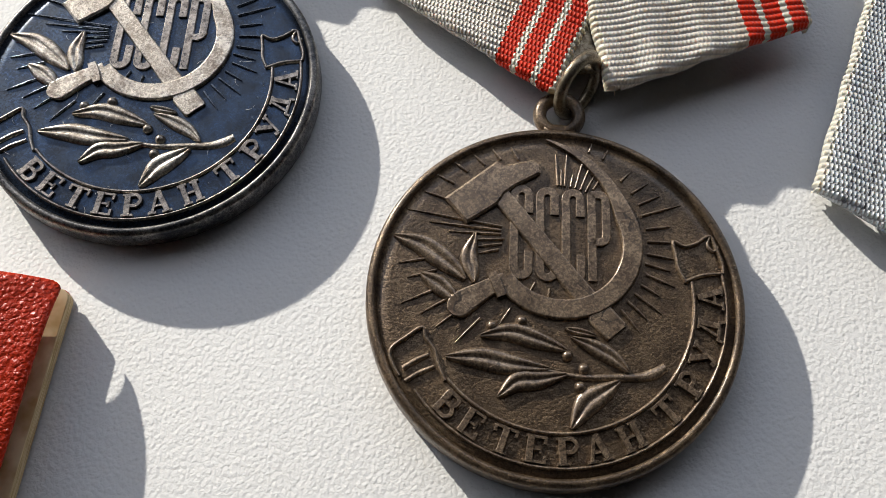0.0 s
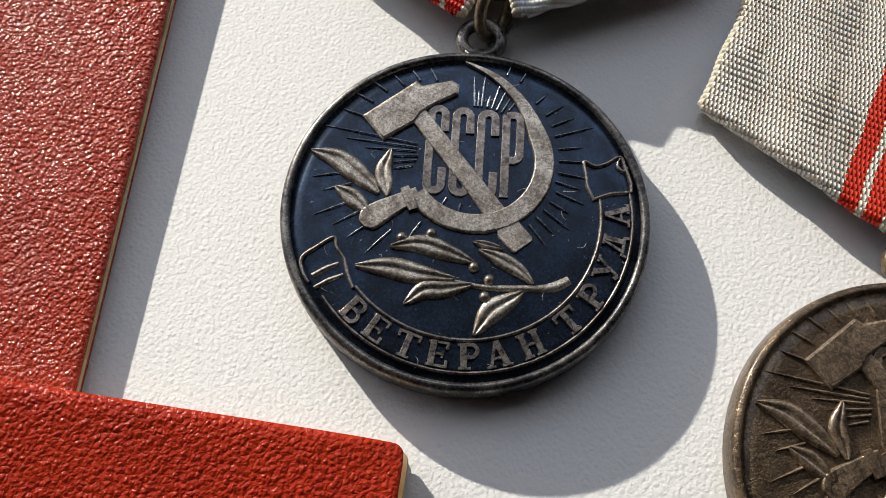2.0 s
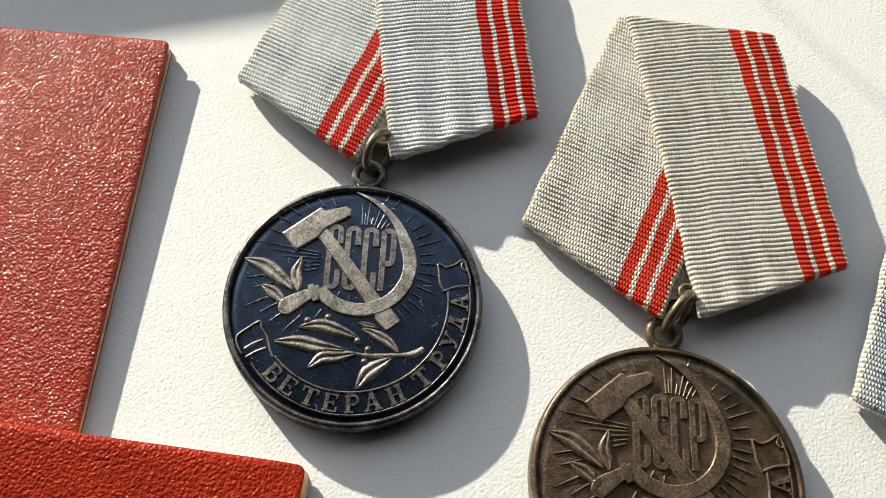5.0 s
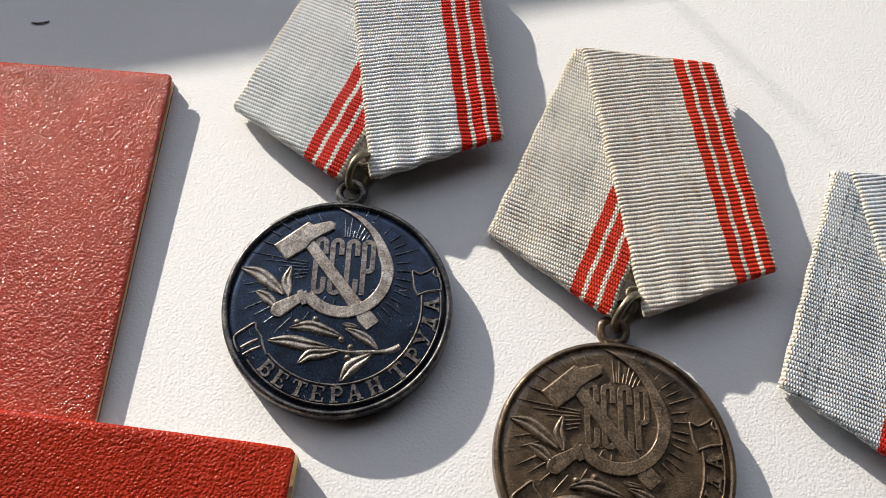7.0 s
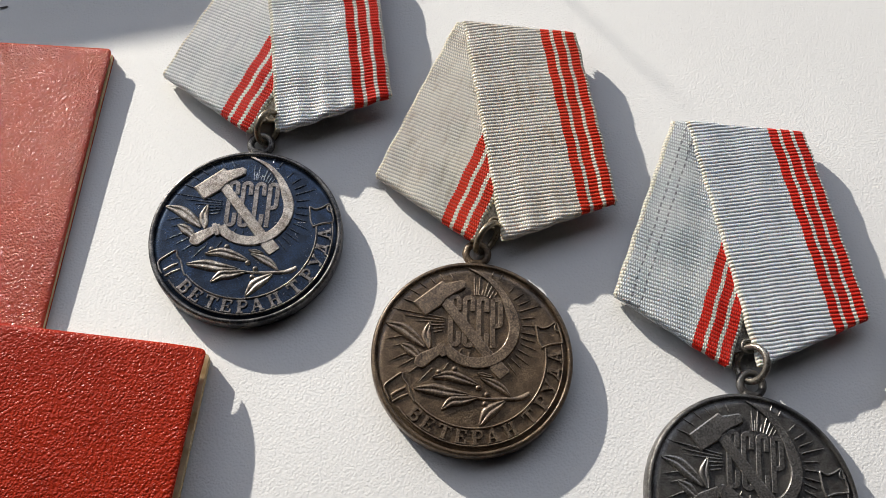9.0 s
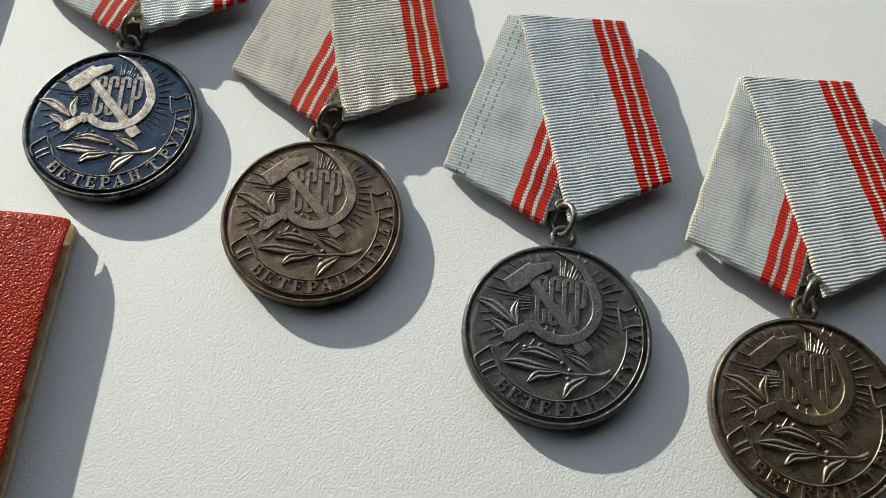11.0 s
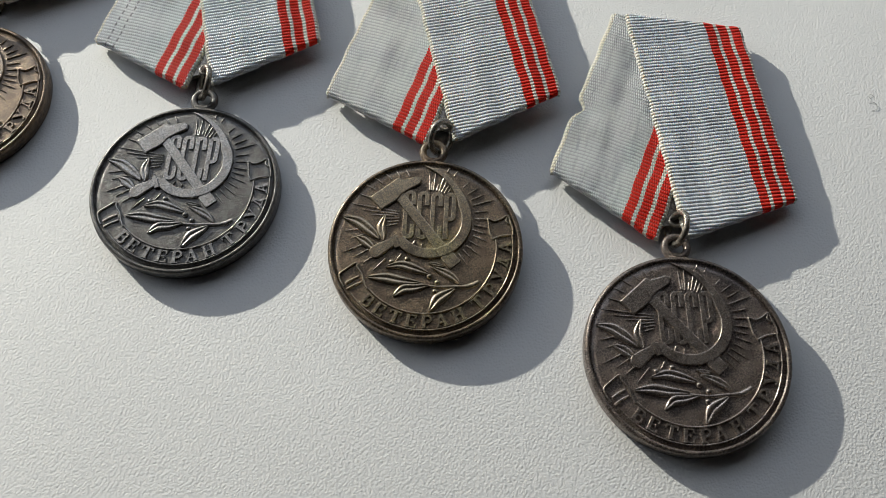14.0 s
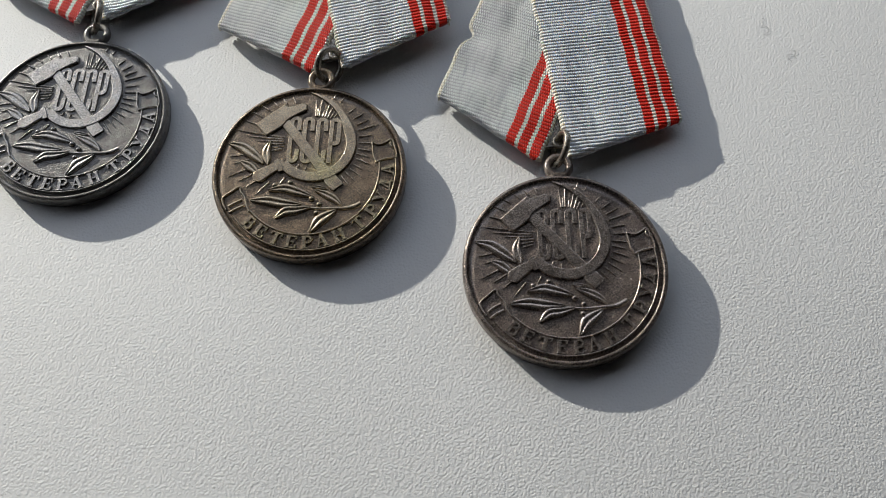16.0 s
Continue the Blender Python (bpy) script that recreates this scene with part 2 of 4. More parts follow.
def part(name, bm, material, parent, label="", m=None, smooth=True):
    me = bpy.data.meshes.new(name)
    bmesh.ops.recalc_face_normals(bm, faces=bm.faces)
    if smooth:
        for f in bm.faces:
            f.smooth = True
    bm.to_mesh(me)
    bm.free()
    me.materials.append(material)
    ob = new(name, me)
    if parent is not None:
        ob.parent = parent
    if m is not None:
        ob.matrix_local = m
    if label:
        tagged(ob, label)
    return ob


def shared(name, me, material, parent, label="", m=None):
    """An object on a mesh that alike parts share, with its own material."""
    ob = new(name, me)
    ob.material_slots[0].link = "OBJECT"
    ob.material_slots[0].material = material
    ob.parent = parent
    if m is not None:
        ob.matrix_local = m
    if label:
        tagged(ob, label)
    return ob


def as_mesh(name, bm, smooth=True, normals=True):
    if normals:
        bmesh.ops.recalc_face_normals(bm, faces=bm.faces)
    for f in bm.faces:
        f.smooth = smooth
    me = bpy.data.meshes.new(name)
    bm.to_mesh(me)
    bm.free()
    me.materials.append(None)
    return me


def box(bm, x0, x1, y0, y1, z0, z1, m=None):
    r = bmesh.ops.create_cube(bm, size=1)
    for v in r["verts"]:
        v.co = Vector((x0 + (v.co.x + 0.5) * (x1 - x0), y0 + (v.co.y + 0.5) * (y1 - y0), z0 + (v.co.z + 0.5) * (z1 - z0)))
        if m is not None:
            v.co = m @ v.co
    return r["verts"]


def smooth_path(pts, steps=6):
    """Catmull-Rom through pts (tuples of any length)."""
    p = [np.array(q, float) for q in pts]
    p = [2 * p[0] - p[1], *p, 2 * p[-1] - p[-2]]
    out = []
    for i in range(1, len(p) - 2):
        for k in range(steps):
            t = k / steps
            out.append(0.5 * (2 * p[i] + (p[i + 1] - p[i - 1]) * t + (2 * p[i - 1] - 5 * p[i] + 4 * p[i + 1] - p[i + 2]) * t * t + (3 * p[i] - p[i - 1] - 3 * p[i + 1] + p[i + 2]) * t ** 3))
    out.append(p[-2])
    return out


PROFILES = {
    "round": [(-1, 0), (-0.85, 0.5), (-0.5, 0.86), (0, 1), (0.5, 0.86), (0.85, 0.5), (1, 0)],
    "flat": [(-1, 0), (-0.97, 0.6), (-0.91, 0.92), (-0.83, 1), (-0.77, 1), (0, 1), (0.77, 1), (0.83, 1), (0.91, 0.92), (0.97, 0.6), (1, 0)],
    "leaf": [(-1, 0.1), (-0.93, 0.5), (-0.7, 0.82), (-0.42, 0.95), (-0.18, 0.82), (0, 0.5), (0.18, 0.82), (0.42, 1.0), (0.7, 0.9), (0.93, 0.55), (1, 0.1)],
    "sharp": [(-1, 0), (-0.35, 0.8), (0, 1), (0.35, 0.8), (1, 0)],
}
SINK = 0.12


def ridge(path, h, z0, profile="round", bm=None):
    """A raised band in millimetres along path [(x, y, width)], from the field z0 up by h."""
    bm = bm or bmesh.new()
    prof = PROFILES[profile]
    p = [np.array(q, float) for q in path]
    rows = []
    for i, q in enumerate(p):
        d = p[min(i + 1, len(p) - 1)][:2] - p[max(i - 1, 0)][:2]
        d = d / (np.linalg.norm(d) + 1e-9)
        nrm = np.array((-d[1], d[0]))
        w = q[2] / 2
        k = min(1.0, q[2] / max(0.3, 1e-6)) ** 0.5
        row = [bm.verts.new((*(q[:2] + nrm * w * prof[0][0]), z0 - SINK))]
        row += [bm.verts.new((*(q[:2] + nrm * w * a), z0 + h * b * k)) for a, b in prof]
        row.append(bm.verts.new((*(q[:2] + nrm * w * prof[-1][0]), z0 - SINK)))
        rows.append(row)
    for a, b in zip(rows, rows[1:]):
        for j in range(len(a) - 1):
            bm.faces.new((a[j], a[j + 1], b[j + 1], b[j]))
    for row in (rows[0], rows[-1][::-1]):
        bm.faces.new([bm.verts.new(v.co) for v in row])
    return bm


def slab(outline, z0, h, bevel=0.15):
    """A flat raised polygon with sloping edges."""
    bm = bmesh.new()
    c = sum((Vector(q) for q in outline), Vector((0, 0))) / len(outline)
    n = len(outline)
    area = sum(outline[i][0] * outline[(i + 1) % n][1] - outline[(i + 1) % n][0] * outline[i][1] for i in range(n))
    pts = outline if area > 0 else outline[::-1]
    rings = []
    for inset, z in ((0, z0 - SINK), (0, z0 + h * 0.7), (bevel, z0 + h)):
        ring = []
        for i in range(n):
            a, q, d = Vector(pts[i - 1]), Vector(pts[i]), Vector(pts[(i + 1) % n])
            e1, e2 = (q - a).normalized(), (d - q).normalized()
            n1, n2 = Vector((-e1.y, e1.x)), Vector((-e2.y, e2.x))
            s = (n1 + n2)
            s = s / max(0.35, s.length_squared / 2)
            ring.append(bm.verts.new((*(q + s * inset), z)))
        rings.append(ring)
    for a, b in zip(rings, rings[1:]):
        for i in range(n):
            bm.faces.new((a[i], a[(i + 1) % n], b[(i + 1) % n], b[i]))
    bm.faces.new(rings[-1])
    return bm


def lathe(profile, segs=128):
    bm = bmesh.new()
    rings = []
    for r, z in profile:
        if r < 1e-6:
            rings.append([bm.verts.new((0, 0, z))])
        else:
            rings.append([bm.verts.new((r * math.cos(2 * math.pi * i / segs), r * math.sin(2 * math.pi * i / segs), z)) for i in range(segs)])
    for a, b in zip(rings, rings[1:]):
        for i in range(segs):
            j = (i + 1) % segs
            if len(a) == 1:
                bm.faces.new((a[0], b[i], b[j]))
            elif len(b) == 1:
                bm.faces.new((a[i], a[j], b[0]))
            else:
                bm.faces.new((a[i], a[j], b[j], b[i]))
    return bm


def torus(R, r, squash=1.0, a=48, b=14, gap=0.0):
    bm = bmesh.new()
    rings = []
    for i in range(a):
        t = 2 * math.pi * i / a
        rings.append([bm.verts.new(((R + r * math.cos(2 * math.pi * j / b)) * math.cos(t), (R + r * math.cos(2 * math.pi * j / b)) * math.sin(t) * squash, r * math.sin(2 * math.pi * j / b))) for j in range(b)])
    for i in range(a):
        for j in range(b):
            bm.faces.new((rings[i][j], rings[(i + 1) % a][j], rings[(i + 1) % a][(j + 1) % b], rings[i][(j + 1) % b]))
    return bm


def polar(r, deg):
    return r * math.cos(radians(deg)), r * math.sin(radians(deg))


# ---- the setting ----
bm = bmesh.new()
box(bm, -0.75, 0.75, -0.6, WALL_D - 0.005, -0.028, 0.0)
bmesh.ops.bevel(bm, geom=[e for e in bm.edges], offset=0.004, segments=3, affect="EDGES")
table = part("table", bm, TABLE, None, m=None)
table.matrix_world = ROOM
tagged(table, "table with a fine-grained white leatherette top", "table", kind="structure")
bm = bmesh.new()
for sx in (-0.68, 0.68):
    for sy in (-0.48, WALL_D - 0.10):
        box(bm, sx - 0.025, sx + 0.025, sy - 0.025, sy + 0.025, -0.75, -0.028)
part("table_legs", bm, FRAME_PAINT, table)

RX, RY0, RZ0, RZ1, WW, WZ0, WZ1 = 2.0, -3.0, -0.75, 1.75, 1.02, 0.0457, 0.575


def setting(name, label, category, mat, boxes):
    b = bmesh.new()
    for q in boxes:
        box(b, *q)
    ob = part(name, b, mat, None, smooth=False)
    ob.matrix_world = ROOM
    return tagged(ob, label, category, kind="structure")


setting("floor", "brown boarded floor of the room", "floor", FLOORING, [(-RX, RX, RY0, WALL_D + 0.3, RZ0 - 0.1, RZ0)])
setting("ceiling", "plain painted ceiling of the room", "ceiling", CEILING, [(-RX, RX, RY0, WALL_D + 0.3, RZ1, RZ1 + 0.1)])
setting("wall_window", "plain painted wall with the window opening", "wall", PLASTER,
        [(-RX, -WW, WALL_D, WALL_D + 0.3, RZ0, RZ1), (WW, RX, WALL_D, WALL_D + 0.3, RZ0, RZ1), (-WW, WW, WALL_D, WALL_D + 0.3, RZ0, WZ0), (-WW, WW, WALL_D, WALL_D + 0.3, WZ1, RZ1)])
setting("wall_back", "plain painted wall behind the table", "wall", PLASTER, [(-RX, RX, RY0 - 0.1, RY0, RZ0, RZ1)])
setting("wall_left", "plain painted side wall of the room", "wall", PLASTER, [(-RX - 0.1, -RX, RY0, WALL_D + 0.3, RZ0, RZ1)])
setting("wall_right", "plain painted side wall of the room", "wall", PLASTER, [(RX, RX + 0.1, RY0, WALL_D + 0.3, RZ0, RZ1)])

# unseen rod, added to throw the faint dark streak across the table
bm = bmesh.new()
bmesh.ops.create_cone(bm, cap_ends=True, segments=10, radius1=0.00024, radius2=0.0002, depth=0.101 - WZ0)
thin_rod = part("shadow_rod", bm, FRAME_PAINT, None)
thin_rod.location = (-0.1963, 0.3125, (WZ0 + 0.101) / 2)
tagged(thin_rod, "unseen thin pale rod on the window sill, added to cast a streak", "rod")

# ---- the medal ----
FIELD = -0.33                        # the field lies below the rim's top
THICK = 2.6


def disc_mesh():
    prof = [(0, -THICK), (16.1, -THICK), (16.3, -THICK + 0.2), (16.3, FIELD)]
    prof += [(r, FIELD) for r in (15.0, 13.5, 12, 9, 6, 3)] + [(0, FIELD)]
    return as_mesh("disc", lathe(prof, 160))


def rim_mesh():
    prof = [(16.0, -THICK), (17.0, -THICK), (17.16, -THICK + 0.08), (17.24, -THICK + 0.25), (17.25, -1.2), (17.19, -0.55), (17.12, -0.28), (16.98, -0.12), (16.8, -0.02), (16.6, 0.02), (16.46, -0.03), (16.34, -0.16), (16.24, FIELD - 0.02)]
    return as_mesh("rim", lathe(prof, 160))


def lug_mesh():
    bm = torus(1.95, 0.68, 1.0, 40, 12)
    for v in bm.verts:
        v.co.y += 19.1
        v.co.z = v.co.z * 1.1 - 0.9
    box(bm, -1.5, 1.5, 16.6, 17.7, -1.6, -0.25)
    bmesh.ops.rotate(bm, verts=bm.verts, matrix=Matrix.Rotation(radians(3.2), 3, "Z"))
    return as_mesh("lug", bm)


def letter_path(kind, w, h):
    r = w / 2
    if kind == "C":
        p = [(w, h * 0.72), (w, h - r)]
        p += [(r + r * math.cos(a), h - r + r * math.sin(a)) for a in np.linspace(0.3, math.pi - 0.3, 6)]
        p += [(0, h - r), (0, h / 2), (0, r)]
        p += [(r - r * math.cos(a), r - r * math.sin(a)) for a in np.linspace(0.3, math.pi - 0.3, 6)]
        return [p + [(w, r), (w, h * 0.28)]]
    return [[(0, 0), (0, h / 2), (0, h)], [(0, h - 0.05), (r, h)] + [(r + r * math.cos(a), h - r + r * math.sin(a)) for a in np.linspace(1.3, 0.1, 6)] + [(w, h * 0.6)] + [(r + r * math.cos(a), h * 0.52 + r * math.sin(a)) for a in np.linspace(-0.2, -1.4, 6)] + [(0, h * 0.52 - r * 0.95)]]


STEM, THIN, FOOT = 0.62, 0.28, 0.25
# strokes of the serif capitals, 2.3 mm high: points, then the width
STROKES = {
    "В": [([(-0.55, -1.15), (-0.55, 1.15)], STEM), ([(-0.3, 1.0), (0.35, 0.95), (0.6, 0.55), (0.35, 0.12), (-0.3, 0.08)], 0.36), ([(-0.3, 0.05), (0.45, 0.0), (0.75, -0.5), (0.45, -1.0), (-0.3, -1.02)], 0.38), ([(-1.0, 1.04), (-0.3, 1.04)], FOOT), ([(-1.0, -1.04), (-0.3, -1.04)], FOOT)],
    "Е": [([(-0.5, -1.15), (-0.5, 1.15)], STEM), ([(-0.95, 1.03), (0.8, 1.03)], FOOT), ([(-0.4, 0.02), (0.4, 0.02)], FOOT), ([(-0.95, -1.03), (0.85, -1.03)], FOOT), ([(0.76, 1.12), (0.74, 0.5)], THIN), ([(0.4, 0.32), (0.4, -0.3)], 0.24), ([(0.82, -1.12), (0.8, -0.45)], THIN)],
    "Т": [([(0, -1.15), (0, 1.1)], STEM), ([(-1.0, 1.03), (1.0, 1.03)], THIN), ([(-0.95, 1.12), (-0.93, 0.5)], THIN), ([(0.95, 1.12), (0.93, 0.5)], THIN), ([(-0.55, -1.04), (0.55, -1.04)], FOOT)],
    "Р": [([(-0.45, -1.15), (-0.45, 1.15)], STEM), ([(-0.2, 1.02), (0.4, 1.0), (0.78, 0.5), (0.4, -0.05), (-0.2, -0.08)], 0.38), ([(-0.95, -1.04), (0.15, -1.04)], FOOT), ([(-0.95, 1.04), (-0.2, 1.04)], FOOT)],
    "А": [([(0.0, 1.15), (0.7, -1.1)], 0.58), ([(-0.05, 1.1), (-0.75, -1.05)], THIN), ([(-0.45, -0.35), (0.4, -0.35)], FOOT), ([(-1.15, -1.04), (-0.38, -1.04)], FOOT), ([(0.22, -1.04), (1.15, -1.04)], FOOT)],
    "Н": [([(-0.6, -1.15), (-0.6, 1.15)], 0.56), ([(0.6, -1.15), (0.6, 1.15)], 0.56), ([(-0.6, 0), (0.6, 0)], FOOT)] + [([(x - 0.44, y), (x + 0.44, y)], FOOT) for x in (-0.6, 0.6) for y in (-1.04, 1.04)],
    "У": [([(-0.75, 1.1), (0.05, -0.2)], 0.56), ([(0.78, 1.1), (-0.2, -1.0)], THIN), ([(-1.15, 1.04), (-0.3, 1.04)], FOOT), ([(0.42, 1.04), (1.1, 1.04)], FOOT), ([(-0.6, -0.85), (-0.2, -1.02)], 0.42)],
    "Д": [([(0.45, 1.1), (0.45, -0.75)], 0.56), ([(0.2, 1.05), (-0.5, -0.7)], THIN), ([(-0.15, 1.04), (0.85, 1.04)], FOOT), ([(-0.95, -0.78), (0.95, -0.78)], THIN), ([(-0.88, -0.8), (-0.93, -1.2)], THIN), ([(0.88, -0.8), (0.93, -1.2)], THIN)],
}


def serif_letter(ch):
    """A raised serif capital of the motto, its middle at the origin, on the field."""
    bm = bmesh.new()
    for k, (pts, w) in enumerate(STROKES[ch]):
        path = smooth_path(pts, 4) if len(pts) > 2 else pts
        ridge([(q[0], q[1], w) for q in path], 0.36 - 0.012 * k, 0.0, "flat", bm)
    return as_mesh("letter", bm)


MESHES = {"disc": disc_mesh(), "rim": rim_mesh(), "lug": lug_mesh()}
for ch in "ВЕТРАНУД":
    MESHES[ch] = serif_letter(ch)
for key in "CP":
    b = bmesh.new()
    for stroke in letter_path(key, 1.36, 8.8):
        ridge([(x, y, 0.85) for x, y in stroke], 0.23, FIELD, "flat", b)
    MESHES["tall_" + key] = as_mesh("letter", b)
HEAD = [(-11.2, 8.1), (-6.7, 12.7), (-5.9, 12.35), (-3.2, 13.35), (-2.45, 13.0), (-2.4, 11.9), (-4.6, 10.3), (-5.6, 9.3), (-6.1, 8.2), (-8.8, 5.8)]
MESHES["hammer_head"] = as_mesh("hammer_head", slab(HEAD, FIELD, 0.46, 0.22), smooth=False)
MESHES["hammer_handle"] = as_mesh("hammer_handle", ridge([(-6.1, 9.3, 1.9), (-4, 7.1, 1.9), (0, 2.9, 1.95), (3.9, -1.2, 2.1), (4.0, -1.3, 2.5), (5.5, -2.75, 2.5), (5.7, -2.95, 2.2)], 0.33, FIELD, "flat"))
arc = [(0.15 + 6.6 * math.cos(radians(a)), 5.15 + 6.6 * math.sin(radians(a)), 1.95) for a in range(-138, 31, 8)]
blade = smooth_path([arc[-1], (5.15, 10.0, 1.55), (4.2, 11.5, 1.25), (2.9, 12.95, 1.05), (0.9, 14.5, 0.75), (-2.2, 15.8, 0.12)], 4)[1:]
MESHES["sickle"] = as_mesh("sickle", ridge(arc + blade, 0.4, FIELD, "flat"))
MESHES["sickle_handle"] = as_mesh("sickle_handle", ridge(smooth_path([(-4.6, 0.75, 1.5), (-5.5, 0.15, 1.6), (-6.6, -0.65, 1.9), (-7.8, -1.6, 2.35), (-8.7, -2.45, 2.4), (-9.2, -2.9, 1.2), (-9.3, -3.0, 0.4)], 4), 0.42, FIELD, "flat"))
MESHES["collar"] = as_mesh("collar", ridge([(-5.95, 1.15, 0.9), (-5.4, 0.2, 1.05), (-4.8, -0.95, 0.9)], 0.56, FIELD, "flat"))
MESHES["stem"] = as_mesh("stem", ridge(smooth_path([(10.1, -5.5, 0.85), (9.2, -6.15, 1.0), (8.0, -6.65, 0.85), (5.9, -6.95, 0.7), (2.6, -7.35, 0.55), (-0.6, -7.15, 0.4)], 4), 0.3, FIELD))
berry_bm = bmesh.new()
bmesh.ops.create_uvsphere(berry_bm, u_segments=14, v_segments=8, radius=0.52)
MESHES["berry"] = as_mesh("berry", berry_bm)
# midrib of each leaf from the tip to its base, and its width
LEAVES = [
    ([(-6.3, -4.8), (-3.7, -4.1), (-1.2, -4.5), (1.4, -5.2)], 2.0),
    ([(-9.1, -7.1), (-6.1, -6.8), (-3.4, -7.0), (-0.1, -7.0)], 2.25),
    ([(-4.2, -10.0), (-2.7, -8.5), (-0.9, -8.1), (1.5, -7.3)], 1.95),
    ([(2.3, -11.9), (3.3, -9.9), (4.5, -8.7), (6.1, -7.3)], 2.25),
    ([(1.7, -3.9), (3.8, -4.5), (5.4, -5.2), (6.9, -6.4)], 1.6),
    ([(1.1, -3.2), (2.4, -3.3), (3.9, -3.5)], 0.85),
    ([(-15.3, 3.7), (-12.6, 3.2), (-10.2, 1.8), (-8.3, 0.3)], 2.35),
    ([(-7.9, 5.0), (-8.2, 3.0), (-7.8, 1.4), (-7.5, 0.1)], 1.75),
    ([(-12.4, 0.3), (-10.4, -0.6), (-8.8, -1.9)], 1.9),
]


def leaf_mesh(spine, w):
    """A laurel leaf with a pointed tip, two swelling halves and a groove along the midrib."""
    path = smooth_path(spine, 7)
    last = len(path) - 1
    rows = []
    for i, q in enumerate(path):
        t = i / last
        rows.append((q[0] + 0.06 * math.sin(9 * t), q[1], max(0.1, w * math.sin(math.pi * min(1, t * 0.94 + 0.02)) ** 0.8 * (1.08 - 0.2 * t))))
    return as_mesh("leaf", ridge(rows, 0.46, FIELD, "leaf"))


LEAF_MESHES = [leaf_mesh(*leaf) for leaf in LEAVES]
BERRIES = [(-5.4, -3.75), (-2.8, -2.95), (1.5, -5.6), (3.0, -6.6), (2.8, -8.25)]
# rays: angle, start and end, from the middle of the letters
RAY_EYE = (0.1, 5.6)
RAYS = [(176, 5.6, 14.6), (184, 5.6, 10.5), (189, 5.4, 9.0), (194, 5.6, 8.2), (199, 6, 8.0), (180, 5.6, 12.4), (190, 12.5, 15.0), (197, 11.5, 15.4), (203, 12, 14.8), (211, 11.5, 16.2), (217, 11, 15), (224, 11.5, 14.6), (233, 11.0, 14.2),
        (167, 11.6, 13.6), (158, 11.4, 13.4), (149, 11, 12.8), (140, 10.3, 11.8), (131, 9.8, 11.2), (122, 9, 10.6), (98, 5.4, 8.8), (94.5, 5.4, 7.2), (91, 5.4, 9.0), (85, 5.4, 6.8), (80, 5.4, 9.2), (74.5, 5.4, 8.2), (69, 5.4, 7.4), (64, 6.0, 7.4), (78, 9.6, 10.6), (69, 9.4, 10.6),
        (52, 8.4, 10.0), (41, 8.3, 10.4), (32, 8.2, 10.6), (24, 8.0, 12.0), (14, 8.0, 10.4), (5, 8.0, 11.0), (-4, 8.0, 10.8), (-11, 8.0, 10.4), (-18, 8.4, 11.2), (-26, 8.4, 10.4), (-33, 8.4, 11.4), (-40, 8.4, 10.8), (-47, 8.6, 11.2), (-113, 5.2, 6.2), (-97, 5.2, 6.0), (-118, 8.6, 10.4)]
RAY_MESHES = []
for a, r0, r1 in RAYS:
    d = polar(1, a)
    RAY_MESHES.append(as_mesh("ray", ridge([(RAY_EYE[0] + d[0] * r, RAY_EYE[1] + d[1] * r, w) for r, w in ((r0, 0.3), (r0 + (r1 - r0) * 0.6, 0.28), (r1, 0.08))], 0.24, FIELD, "round")))


def banner_meshes():
    out = []
    inner = [(*polar(12.55, a), 0.38) for a in range(-134, 14, 3)]
    outer = [(*polar(15.45, a), 0.34) for a in range(-138, 18, 3)]
    out.append(("banner_edge", ridge(inner, 0.34, FIELD)))
    out.append(("banner_edge", ridge(outer, 0.30, FIELD)))
    out.append(("banner_scroll", ridge(smooth_path([(-12.9, -9.3, 0.3), (-13.6, -8.4, 0.38), (-14.0, -7.1, 0.38), (-12.8, -5.8, 0.42), (-11.5, -4.7, 0.42), (-11.1, -5.6, 0.42), (-10.2, -6.6, 0.4), (-9.6, -8.0, 0.4), (-8.9, -9.2, 0.36)], 4), 0.36, FIELD)))
    out.append(("banner_fold", ridge([(-12.7, -8.6, 0.5), (-11.6, -7.7, 0.55), (-10.6, -7.1, 0.4)], 0.28, FIELD)))
    out.append(("banner_fold", ridge([(-12.3, -9.7, 0.4), (-11.2, -8.8, 0.5), (-10.0, -8.1, 0.4)], 0.25, FIELD)))
    out.append(("banner_scroll", ridge(smooth_path([(11.7, 2.7, 0.34), (11.0, 4.0, 0.36), (10.7, 5.4, 0.38), (10.45, 6.6, 0.4), (11.5, 6.25, 0.4), (12.6, 6.7, 0.4), (13.8, 7.6, 0.4), (14.4, 6.4, 0.38), (15.0, 5.0, 0.36), (15.1, 4.0, 0.34)], 4), 0.36, FIELD)))
    out.append(("banner_fold", ridge(smooth_path([(11.6, 2.75, 0.4), (13.2, 3.6, 0.42), (15.0, 4.0, 0.38)], 4), 0.32, FIELD)))
    out.append(("banner_fold", ridge(smooth_path([(13.8, 7.5, 0.3), (13.6, 6.6, 0.36), (14.2, 6.1, 0.36), (14.6, 6.6, 0.3)], 4), 0.3, FIELD)))
    return [(n, as_mesh(n, b)) for n, b in out]


BANNER = banner_meshes()
MOTTO = list(zip("ВЕТЕРАНТРУДА", (233.4, 243.9, 256.2, 267.8, 278.8, 289.2, 301.7, 318.0, 331.3, 343.3, 353.8, 366.0)))


